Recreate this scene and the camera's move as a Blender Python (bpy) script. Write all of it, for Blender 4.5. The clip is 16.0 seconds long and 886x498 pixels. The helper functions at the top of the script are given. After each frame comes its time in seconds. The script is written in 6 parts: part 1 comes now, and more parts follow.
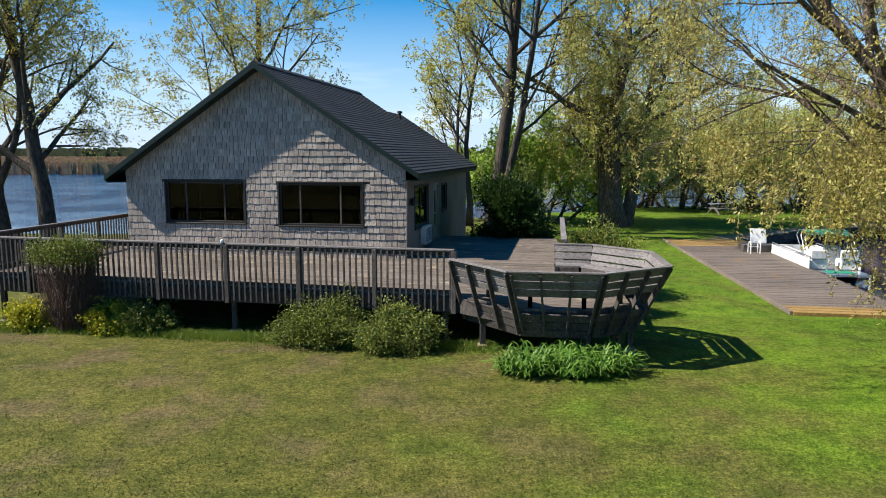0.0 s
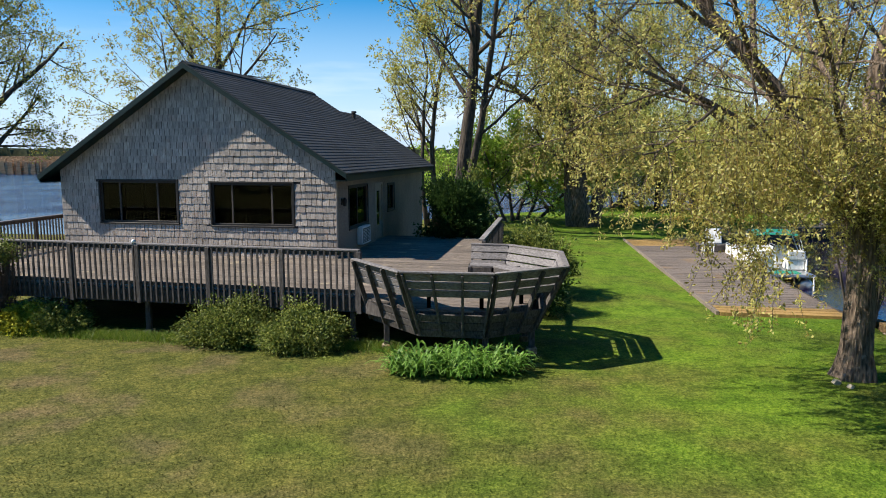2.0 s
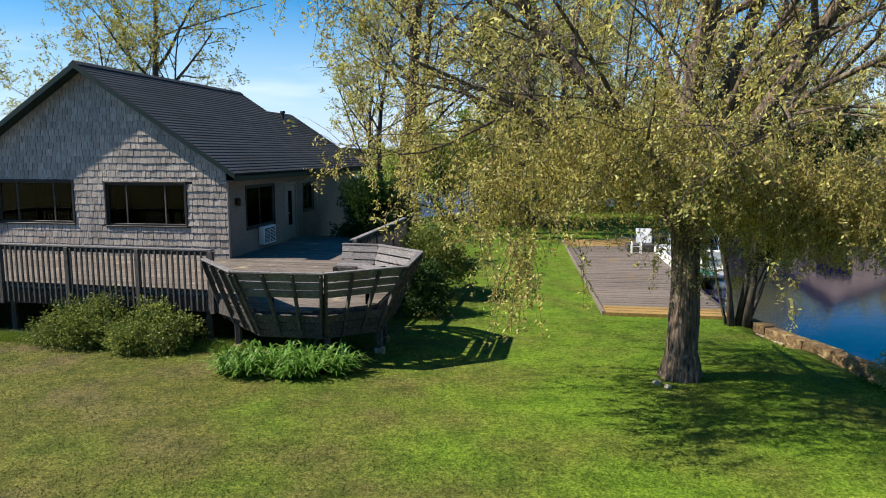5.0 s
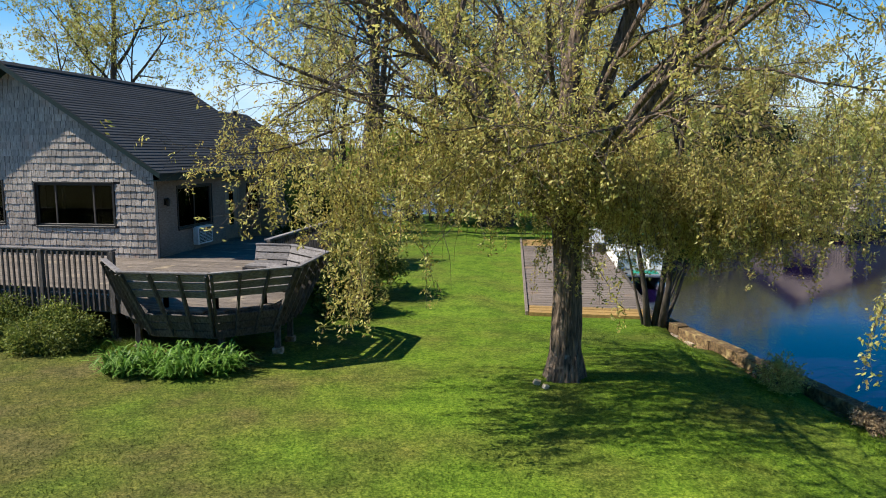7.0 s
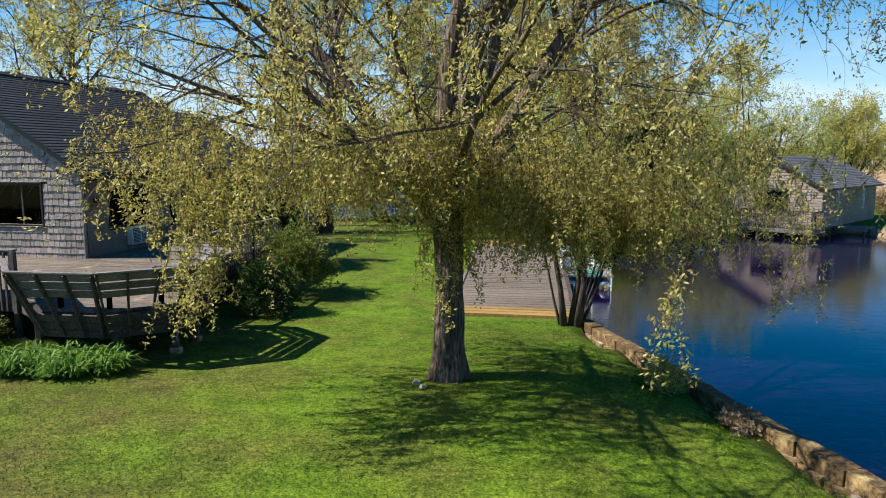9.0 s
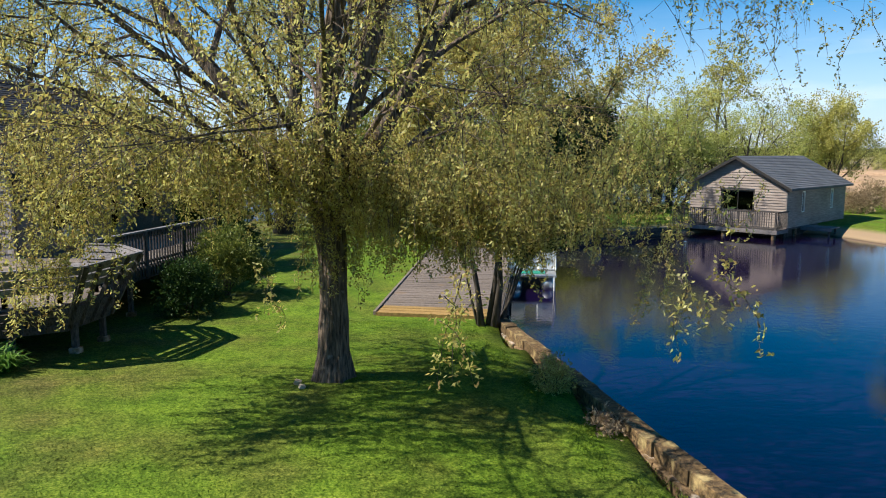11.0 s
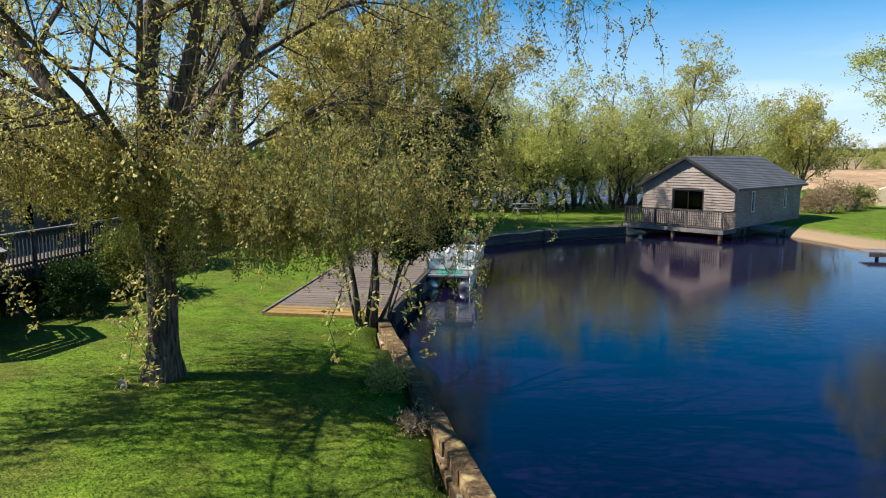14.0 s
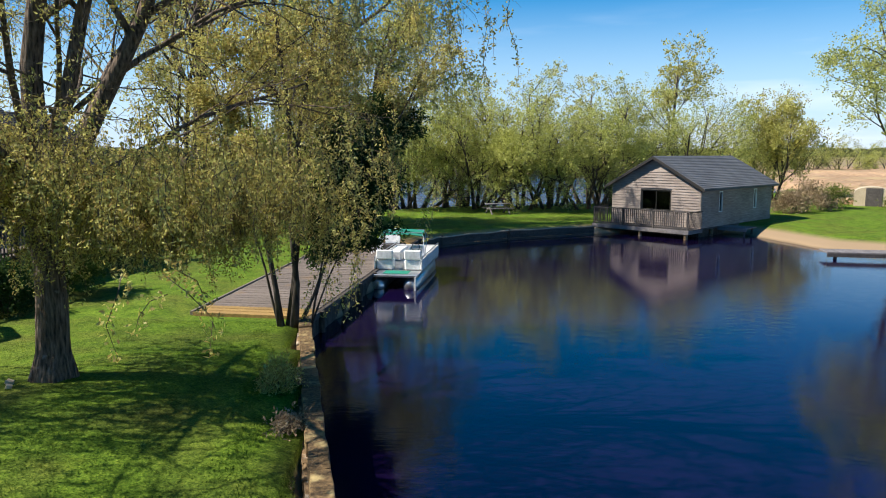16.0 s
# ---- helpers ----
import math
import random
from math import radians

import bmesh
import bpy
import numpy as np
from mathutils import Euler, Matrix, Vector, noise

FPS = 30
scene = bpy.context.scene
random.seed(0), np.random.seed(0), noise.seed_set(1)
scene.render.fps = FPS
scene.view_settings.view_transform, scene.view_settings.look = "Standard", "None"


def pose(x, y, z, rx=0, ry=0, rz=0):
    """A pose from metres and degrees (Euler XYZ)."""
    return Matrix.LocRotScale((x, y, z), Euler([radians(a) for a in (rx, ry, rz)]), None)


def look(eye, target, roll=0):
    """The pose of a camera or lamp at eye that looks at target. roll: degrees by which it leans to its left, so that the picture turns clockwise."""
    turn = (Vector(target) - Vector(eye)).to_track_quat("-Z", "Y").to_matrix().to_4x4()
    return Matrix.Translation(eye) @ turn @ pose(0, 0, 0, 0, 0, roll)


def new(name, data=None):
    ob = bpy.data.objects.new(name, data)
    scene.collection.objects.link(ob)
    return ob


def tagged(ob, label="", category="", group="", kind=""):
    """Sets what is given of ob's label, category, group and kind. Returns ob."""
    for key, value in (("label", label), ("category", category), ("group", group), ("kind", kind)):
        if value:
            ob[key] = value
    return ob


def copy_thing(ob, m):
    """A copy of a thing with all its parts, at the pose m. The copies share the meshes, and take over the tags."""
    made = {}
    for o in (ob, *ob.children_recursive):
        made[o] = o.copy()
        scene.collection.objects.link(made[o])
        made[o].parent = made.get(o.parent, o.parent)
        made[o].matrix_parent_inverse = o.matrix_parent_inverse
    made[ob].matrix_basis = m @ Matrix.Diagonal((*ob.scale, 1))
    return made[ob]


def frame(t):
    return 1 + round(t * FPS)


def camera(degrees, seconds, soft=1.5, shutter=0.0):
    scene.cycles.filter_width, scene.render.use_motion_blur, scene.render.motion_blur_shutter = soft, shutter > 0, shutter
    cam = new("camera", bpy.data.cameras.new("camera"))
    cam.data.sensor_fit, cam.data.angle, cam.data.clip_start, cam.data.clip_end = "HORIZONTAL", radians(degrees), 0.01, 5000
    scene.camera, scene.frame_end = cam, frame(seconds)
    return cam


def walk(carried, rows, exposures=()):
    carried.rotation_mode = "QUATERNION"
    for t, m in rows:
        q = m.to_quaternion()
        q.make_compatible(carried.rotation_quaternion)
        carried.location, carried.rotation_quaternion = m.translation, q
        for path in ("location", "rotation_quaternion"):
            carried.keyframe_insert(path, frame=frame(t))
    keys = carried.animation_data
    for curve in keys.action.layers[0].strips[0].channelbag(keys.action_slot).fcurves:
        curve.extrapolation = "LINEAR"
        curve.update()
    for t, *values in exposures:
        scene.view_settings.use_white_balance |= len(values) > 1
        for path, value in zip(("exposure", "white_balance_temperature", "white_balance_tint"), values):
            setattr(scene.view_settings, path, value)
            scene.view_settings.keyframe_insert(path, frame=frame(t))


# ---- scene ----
from mathutils.geometry import tessellate_polygon

cam = camera(64.5, 16.0, soft=1.0)
EYE, PITCH = 4.05, -7.745
# seconds and metres along a straight sideways slide
SLIDE = [(0.0, 0.0), (0.5, 0.517), (1.0, 1.023), (1.5, 1.533), (2.0, 2.048), (2.5, 2.563), (3.0, 3.086), (3.5, 3.621), (4.0, 4.159),
         (6.5, 6.823), (7.0, 7.356), (7.5, 7.891), (8.0, 8.424), (8.5, 8.954), (9.0, 9.49), (11.5, 12.118), (12.0, 12.648), (12.5, 13.177),
         (13.0, 13.689), (13.5, 14.197), (14.0, 14.692), (14.5, 15.192), (15.0, 15.692), (15.5, 16.198), (16.0, 16.694)]
walk(cam, [(t, pose(x, 0, EYE, 90 + PITCH, 0, 0)) for t, x in SLIDE])

# ---------------------------------------------------------------- light
SUN_TO = Vector((-1.0, -0.06, 0.98)).normalized()
world = bpy.data.worlds.new("sky")
scene.world = world
world.use_nodes = True
wn = world.node_tree
sky = wn.nodes.new("ShaderNodeTexSky")
sky.sky_type, sky.sun_disc = "NISHITA", False
sky.sun_elevation = math.asin(SUN_TO.z)
sky.sun_rotation = math.atan2(SUN_TO.x, SUN_TO.y)
sky.air_density, sky.dust_density, sky.ozone_density, sky.altitude = 1.0, 0.15, 3.0, 100
# thin cloud bars low over the horizon
tc = wn.nodes.new("ShaderNodeTexCoord")
mp = wn.nodes.new("ShaderNodeMapping")
mp.inputs["Scale"].default_value = (2.2, 2.2, 16.0)
cn = wn.nodes.new("ShaderNodeTexNoise")
cn.inputs["Scale"].default_value, cn.inputs["Detail"].default_value = 1.6, 6.0
cr = wn.nodes.new("ShaderNodeValToRGB")
cr.color_ramp.elements[0].position, cr.color_ramp.elements[1].position = 0.54, 0.74
sep = wn.nodes.new("ShaderNodeSeparateXYZ")
low = wn.nodes.new("ShaderNodeMapRange")
low.inputs["From Min"].default_value, low.inputs["From Max"].default_value = 0.2, 0.0
low.inputs["To Min"].default_value, low.inputs["To Max"].default_value = 0.0, 0.8
mul = wn.nodes.new("ShaderNodeMath")
mul.operation = "MULTIPLY"
mixc = wn.nodes.new("ShaderNodeMixRGB")
mixc.inputs["Color2"].default_value = (7.4, 8.0, 9.0, 1)
hue = wn.nodes.new("ShaderNodeHueSaturation")
hue.inputs["Saturation"].default_value, hue.inputs["Value"].default_value = 1.62, 1.0
wn.links.new(tc.outputs["Generated"], mp.inputs["Vector"])
wn.links.new(mp.outputs["Vector"], cn.inputs["Vector"])
wn.links.new(cn.outputs["Fac"], cr.inputs["Fac"])
wn.links.new(tc.outputs["Generated"], sep.inputs["Vector"])
wn.links.new(sep.outputs["Z"], low.inputs["Value"])
wn.links.new(cr.outputs["Color"], mul.inputs[0])
wn.links.new(low.outputs["Result"], mul.inputs[1])
wn.links.new(mul.outputs["Value"], mixc.inputs["Fac"])
wn.links.new(sky.outputs["Color"], hue.inputs["Color"])
haze = wn.nodes.new("ShaderNodeMapRange")
haze.inputs["From Min"].default_value, haze.inputs["From Max"].default_value = 0.22, 0.0
haze.inputs["To Min"].default_value, haze.inputs["To Max"].default_value = 0.0, 0.9
hz = wn.nodes.new("ShaderNodeMixRGB")
hz.inputs["Color2"].default_value = (4.4, 5.9, 8.2, 1)
wn.links.new(sep.outputs["Z"], haze.inputs["Value"])
wn.links.new(haze.outputs["Result"], hz.inputs["Fac"])
wn.links.new(hue.outputs["Color"], hz.inputs["Color1"])
wn.links.new(hz.outputs["Color"], mixc.inputs["Color1"])
wn.links.new(mixc.outputs["Color"], wn.nodes["Background"].inputs["Color"])
wn.nodes["Background"].inputs["Strength"].default_value = 0.072
sun = new("sun", bpy.data.lights.new("sun", "SUN"))
sun.data.energy, sun.data.angle, sun.data.color = 5.0, radians(0.53), (1.0, 0.92, 0.79)
sun.matrix_world = look(SUN_TO * 50, (0, 0, 0))
scene.view_settings.exposure = 1.02


# ---------------------------------------------------------------- materials
def ramp(nt, fac, stops):
    n = nt.nodes.new("ShaderNodeValToRGB")
    while len(n.color_ramp.elements) < len(stops):
        n.color_ramp.elements.new(0.5)
    for e, (p, c) in zip(n.color_ramp.elements, stops):
        e.position, e.color = p, (*c, 1)
    nt.links.new(fac, n.inputs["Fac"])
    return n.outputs["Color"]


def noise_tex(nt, scale, detail=4.0, stretch=(1, 1, 1), coords="Object"):
    t = nt.nodes.new("ShaderNodeTexCoord")
    m = nt.nodes.new("ShaderNodeMapping")
    m.inputs["Scale"].default_value = stretch
    n = nt.nodes.new("ShaderNodeTexNoise")
    n.inputs["Scale"].default_value, n.inputs["Detail"].default_value = scale, detail
    if coords == "World":
        g = nt.nodes.new("ShaderNodeNewGeometry")
        nt.links.new(g.outputs["Position"], m.inputs["Vector"])
    else:
        nt.links.new(t.outputs[coords], m.inputs["Vector"])
    nt.links.new(m.outputs["Vector"], n.inputs["Vector"])
    return n.outputs["Fac"]


def mixed(nt, a, b, fac, blend="MIX"):
    n = nt.nodes.new("ShaderNodeMixRGB")
    n.blend_type = blend
    for sock, v in ((n.inputs["Fac"], fac), (n.inputs["Color1"], a), (n.inputs["Color2"], b)):
        if isinstance(v, bpy.types.NodeSocket):
            nt.links.new(v, sock)
        elif isinstance(v, (int, float)):
            sock.default_value = v
        else:
            sock.default_value = (*v, 1)
    return n.outputs["Color"]


def material(name, dark, light, rough=0.8, fine=30.0, coarse=1.2, stretch=(1, 1, 1), stain=None, stain_at=0.62, bump=0.3, bump_depth=0.01,
             metal=0.0, per_piece=0.0, spec=0.3, coords="World", island=False):
    """Two scales of noise between two colours, stains of a third, small relief, and a shift of tone from piece to piece."""
    m = bpy.data.materials.new(name)
    m.use_nodes = True
    nt = m.node_tree
    p = nt.nodes["Principled BSDF"]
    f = noise_tex(nt, fine, 5.0, stretch, coords)
    c = noise_tex(nt, coarse, 3.0, (1, 1, 1), coords)
    col = ramp(nt, f, [(0.3, dark), (0.72, light)])
    big = ramp(nt, c, [(0.3, (0.72, 0.72, 0.72)), (0.7, (1.15, 1.15, 1.15))])
    col = mixed(nt, col, big, 0.8, "MULTIPLY")
    if stain:
        s = noise_tex(nt, coarse * 2.7, 6.0, (1, 1, 1), coords)
        col = mixed(nt, col, stain, ramp(nt, s, [(stain_at - 0.06, (0, 0, 0)), (stain_at + 0.1, (0.85, 0.85, 0.85))]))
    if per_piece:
        o = nt.nodes.new("ShaderNodeNewGeometry" if island else "ShaderNodeObjectInfo")
        r = ramp(nt, o.outputs["Random Per Island" if island else "Random"], [(0, (1 - per_piece,) * 3), (1, (1 + per_piece,) * 3)])
        col = mixed(nt, col, r, 1.0, "MULTIPLY")
    nt.links.new(col, p.inputs["Base Color"])
    p.inputs["Roughness"].default_value, p.inputs["Metallic"].default_value = rough, metal
    p.inputs["Specular IOR Level"].default_value = spec
    if bump:
        b = nt.nodes.new("ShaderNodeBump")
        b.inputs["Strength"].default_value, b.inputs["Distance"].default_value = bump, bump_depth
        nt.links.new(f, b.inputs["Height"])
        nt.links.new(b.outputs["Normal"], p.inputs["Normal"])
    return m


def leaf_material(name, a, b, c, through_part=0.4, rough=0.5):
    """Leaves that vary one by one and let some light through."""
    m = bpy.data.materials.new(name)
    m.use_nodes = True
    nt = m.node_tree
    nt.nodes.remove(nt.nodes["Principled BSDF"])
    g = nt.nodes.new("ShaderNodeNewGeometry")
    col = ramp(nt, g.outputs["Random Per Island"], [(0.0, a), (0.55, b), (1.0, c)])
    big = ramp(nt, noise_tex(nt, 0.7, 2.0, (1, 1, 1), "World"), [(0.3, (0.75, 0.75, 0.75)), (0.7, (1.15, 1.15, 1.1))])
    col = mixed(nt, col, big, 0.8, "MULTIPLY")
    d = nt.nodes.new("ShaderNodeBsdfDiffuse")
    t = nt.nodes.new("ShaderNodeBsdfTranslucent")
    gl = nt.nodes.new("ShaderNodeBsdfGlossy")
    gl.inputs["Roughness"].default_value = rough
    gl.inputs["Color"].default_value = (0.8, 0.85, 0.8, 1)
    x = nt.nodes.new("ShaderNodeMixShader")
    x.inputs["Fac"].default_value = through_part
    y = nt.nodes.new("ShaderNodeMixShader")
    y.inputs["Fac"].default_value = 0.02
    for n in (d, t):
        nt.links.new(col, n.inputs["Color"])
    nt.links.new(d.outputs[0], x.inputs[1])
    nt.links.new(t.outputs[0], x.inputs[2])
    nt.links.new(x.outputs[0], y.inputs[1])
    nt.links.new(gl.outputs[0], y.inputs[2])
    nt.links.new(y.outputs[0], nt.nodes["Material Output"].inputs["Surface"])
    return m


def lawn_material():
    m = bpy.data.materials.new("lawn")
    m.use_nodes = True
    nt = m.node_tree
    p = nt.nodes["Principled BSDF"]
    g = nt.nodes.new("ShaderNodeNewGeometry")
    s = nt.nodes.new("ShaderNodeSeparateXYZ")
    nt.links.new(g.outputs["Position"], s.inputs["Vector"])
    fine = noise_tex(nt, 30.0, 5.0, (1, 1, 1), "World")
    mid = noise_tex(nt, 0.6, 7.0, (1, 1, 1), "World")
    big = noise_tex(nt, 0.22, 3.0, (1, 1, 1), "World")
    lush = ramp(nt, fine, [(0.3, (0.034, 0.066, 0.006)), (0.5, (0.075, 0.134, 0.010)), (0.7, (0.132, 0.185, 0.021))])
    worn = ramp(nt, fine, [(0.3, (0.040, 0.047, 0.010)), (0.5, (0.078, 0.082, 0.017)), (0.7, (0.132, 0.128, 0.032))])
    bare = ramp(nt, fine, [(0.3, (0.062, 0.046, 0.026)), (0.7, (0.140, 0.105, 0.060))])
    # the lawn is thin and dry away from the water, thick towards it
    mr = nt.nodes.new("ShaderNodeMapRange")
    mr.inputs["From Min"].default_value, mr.inputs["From Max"].default_value = 8.0, -4.0
    nt.links.new(s.outputs["X"], mr.inputs["Value"])
    ad = nt.nodes.new("ShaderNodeMath")
    ad.operation = "MULTIPLY_ADD"
    ad.inputs[1].default_value, ad.inputs[2].default_value = 0.70, -0.06
    nt.links.new(mr.outputs["Result"], ad.inputs[0])
    ad2 = nt.nodes.new("ShaderNodeMath")
    ad2.operation = "MULTIPLY_ADD"
    ad2.inputs[1].default_value = 1.3
    nt.links.new(mid, ad2.inputs[0])
    nt.links.new(ad.outputs[0], ad2.inputs[2])
    col = mixed(nt, lush, worn, ramp(nt, ad2.outputs[0], [(0.5, (0, 0, 0)), (1.0, (1, 1, 1))]))
    ad3 = nt.nodes.new("ShaderNodeMath")
    ad3.operation = "MULTIPLY"
    nt.links.new(ramp(nt, mid, [(0.50, (0, 0, 0)), (0.62, (1, 1, 1))]), ad3.inputs[0])
    nt.links.new(ad.outputs[0], ad3.inputs[1])
    col = mixed(nt, col, bare, ad3.outputs[0])
    col = mixed(nt, col, ramp(nt, big, [(0.3, (0.8, 0.85, 0.8)), (0.7, (1.15, 1.1, 1.1))]), 1.0, "MULTIPLY")
    tuft = noise_tex(nt, 11.0, 6.0, (1, 1, 1), "World")
    col = mixed(nt, col, ramp(nt, tuft, [(0.36, (0.78, 0.82, 0.76)), (0.5, (1.12, 1.12, 1.12)), (0.64, (1.5, 1.42, 1.5))]), 1.0, "MULTIPLY")
    spot = noise_tex(nt, 2.1, 6.0, (1, 1, 1), "World")
    col = mixed(nt, col, ramp(nt, spot, [(0.34, (0.68, 0.74, 0.66)), (0.52, (1.0, 1.0, 1.0)), (0.68, (1.2, 1.14, 1.12))]), 1.0, "MULTIPLY")
    # below the bank the bed is mud
    zr = nt.nodes.new("ShaderNodeMapRange")
    zr.inputs["From Min"].default_value, zr.inputs["From Max"].default_value = -1.25, -0.45
    nt.links.new(s.outputs["Z"], zr.inputs["Value"])
    soil = ramp(nt, zr.outputs["Result"], [(0.3, (0.03, 0.024, 0.018)), (0.5, (0.26, 0.19, 0.12))])
    col = mixed(nt, soil, col, ramp(nt, zr.outputs["Result"], [(0.78, (0, 0, 0)), (0.98, (1, 1, 1))]))
    nt.links.new(col, p.inputs["Base Color"])
    p.inputs["Roughness"].default_value, p.inputs["Specular IOR Level"].default_value = 0.9, 0.1
    b = nt.nodes.new("ShaderNodeBump")
    b.inputs["Strength"].default_value, b.inputs["Distance"].default_value = 0.5, 0.04
    nt.links.new(fine, b.inputs["Height"])
    nt.links.new(b.outputs["Normal"], p.inputs["Normal"])
    return m


def water_material():
    m = bpy.data.materials.new("water")
    m.use_nodes = True
    nt = m.node_tree
    p = nt.nodes["Principled BSDF"]
    p.inputs["Base Color"].default_value = (0.005, 0.0025, 0.020, 1)
    p.inputs["Roughness"].default_value, p.inputs["IOR"].default_value = 0.05, 1.42
    p.inputs["Specular Tint"].default_value = (1.0, 0.77, 1.0, 1)
    g = nt.nodes.new("ShaderNodeNewGeometry")
    s = nt.nodes.new("ShaderNodeSeparateXYZ")
    nt.links.new(g.outputs["Position"], s.inputs["Vector"])
    a = noise_tex(nt, 2.2, 4.0, (1.0, 1.6, 1), "World")
    c = noise_tex(nt, 9.0, 3.0, (0.7, 1.5, 1), "World")
    gust = noise_tex(nt, 0.13, 2.0, (1, 1, 1), "World")
    h = mixed(nt, a, c, 0.4)
    b = nt.nodes.new("ShaderNodeBump")
    b.inputs["Distance"].default_value = 0.09
    # the sheltered canal lies nearly still, the open lake beyond is ruffled
    mr = nt.nodes.new("ShaderNodeMapRange")
    mr.inputs["From Min"].default_value, mr.inputs["From Max"].default_value = 45.0, 62.0
    mr.inputs["To Min"].default_value, mr.inputs["To Max"].default_value = 0.05, 0.9
    nt.links.new(s.outputs["Y"], mr.inputs["Value"])
    mg = nt.nodes.new("ShaderNodeMath")
    mg.operation = "MULTIPLY"
    nt.links.new(ramp(nt, gust, [(0.45, (0.7, 0.7, 0.7)), (0.6, (1.6, 1.6, 1.6))]), mg.inputs[0])
    nt.links.new(mr.outputs["Result"], mg.inputs[1])
    nt.links.new(mg.outputs[0], b.inputs["Strength"])
    nt.links.new(h, b.inputs["Height"])
    nt.links.new(b.outputs["Normal"], p.inputs["Normal"])
    return m


def glass_material(name, clear=0.34):
    """A thin pane: mirror-like at its face, see-through behind."""
    m = bpy.data.materials.new(name)
    m.use_nodes = True
    nt = m.node_tree
    nt.nodes.remove(nt.nodes["Principled BSDF"])
    tr = nt.nodes.new("ShaderNodeBsdfTransparent")
    tr.inputs["Color"].default_value = (clear, clear, clear * 1.02, 1)
    gl = nt.nodes.new("ShaderNodeBsdfGlossy")
    gl.inputs["Roughness"].default_value = 0.02
    fr = nt.nodes.new("ShaderNodeFresnel")
    fr.inputs["IOR"].default_value = 1.38
    x = nt.nodes.new("ShaderNodeMixShader")
    nt.links.new(fr.outputs[0], x.inputs["Fac"])
    nt.links.new(tr.outputs[0], x.inputs[1])
    nt.links.new(gl.outputs[0], x.inputs[2])
    nt.links.new(x.outputs[0], nt.nodes["Material Output"].inputs["Surface"])
    return m


M_LAWN, M_WATER, M_GLASS = lawn_material(), water_material(), glass_material("window_glass")
M_SHINGLE = material("cedar_shingle", (0.20, 0.168, 0.143), (0.45, 0.395, 0.345), 0.5, 40, 0.9, (1, 1, 0.12), (0.36, 0.26, 0.21), 0.64, 0.5, 0.012, per_piece=0.2, spec=0.5)
M_SHINGLE_I = material("cedar_shingle_course", (0.20, 0.168, 0.143), (0.45, 0.395, 0.345), 0.5, 40, 0.9, (1, 1, 0.12), (0.36, 0.26, 0.21), 0.64, 0.5, 0.012, per_piece=0.2, spec=0.5, island=True)
# wall backing, coloured dark to stand for shade between the shingles
M_GAPSHADE = material("shingle_gap_shade", (0.03, 0.025, 0.022), (0.06, 0.05, 0.045), 0.9, 20, 1.0, bump=0.1)
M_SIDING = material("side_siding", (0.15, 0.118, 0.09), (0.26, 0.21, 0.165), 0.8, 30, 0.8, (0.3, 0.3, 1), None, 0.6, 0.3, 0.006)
M_ROOF = material("asphalt_shingle", (0.018, 0.021, 0.025), (0.05, 0.055, 0.062), 0.85, 60, 0.9, (1, 1, 1), None, 0.6, 0.5, 0.01, per_piece=0.15)
M_TRIM = material("dark_green_trim", (0.004, 0.015, 0.014), (0.007, 0.026, 0.024), 0.45, 20, 1.0, bump=0.1)
M_DARK = material("dark_window_frame", (0.012, 0.012, 0.013), (0.03, 0.028, 0.026), 0.5, 30, 1.0, bump=0.1)
# near-black: the dimness indoors is put into the room's colour
M_INSIDE = material("dim_room", (0.008, 0.0085, 0.011), (0.015, 0.0155, 0.019), 0.9, 8, 0.6, bump=0.0)
# weathered deck wood, its tone lowered for tree shade over the boards
M_DECK = material("weathered_deck_wood", (0.075, 0.060, 0.049), (0.195, 0.163, 0.138), 0.8, 24, 0.7, (0.25, 1.6, 1), (0.36, 0.29, 0.19), 0.66, 0.4, 0.006, per_piece=0.2)
# weathered wood, darkened further for shade on the bay's outer side
M_RAIL = material("weathered_wood_dimmed", (0.03, 0.026, 0.024), (0.115, 0.102, 0.096), 0.8, 30, 1.1, (1, 1, 0.3), (0.07, 0.06, 0.055), 0.66, 0.4, 0.006, per_piece=0.15)
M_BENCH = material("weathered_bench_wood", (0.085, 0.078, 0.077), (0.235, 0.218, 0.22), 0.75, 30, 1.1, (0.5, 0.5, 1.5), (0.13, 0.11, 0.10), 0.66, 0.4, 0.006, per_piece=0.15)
M_DOCK = material("dock_planks", (0.095, 0.078, 0.068), (0.20, 0.165, 0.142), 0.8, 22, 0.35, (0.4, 2, 1), (0.20, 0.13, 0.07), 0.66, 0.4, 0.006, per_piece=0.08)
M_DOCKNEW = material("yellowed_dock_planks", (0.19, 0.118, 0.04), (0.34, 0.22, 0.075), 0.8, 22, 0.6, (0.4, 2, 1), None, 0.6, 0.4, 0.006, per_piece=0.14)
M_STONE = material("seawall_block", (0.075, 0.05, 0.028), (0.25, 0.165, 0.085), 0.9, 14, 1.6, (1, 1, 1), (0.34, 0.30, 0.25), 0.57, 0.8, 0.03, per_piece=0.25)
M_CAP = material("seawall_cap", (0.055, 0.036, 0.02), (0.21, 0.135, 0.06), 0.9, 16, 1.3, (1, 1, 1), (0.40, 0.31, 0.14), 0.60, 0.9, 0.03, per_piece=0.3)
M_BARK = material("willow_bark", (0.022, 0.016, 0.012), (0.25, 0.185, 0.135), 0.95, 22, 2.2, (1, 1, 0.16), (0.30, 0.29, 0.25), 0.7, 1.0, 0.08)
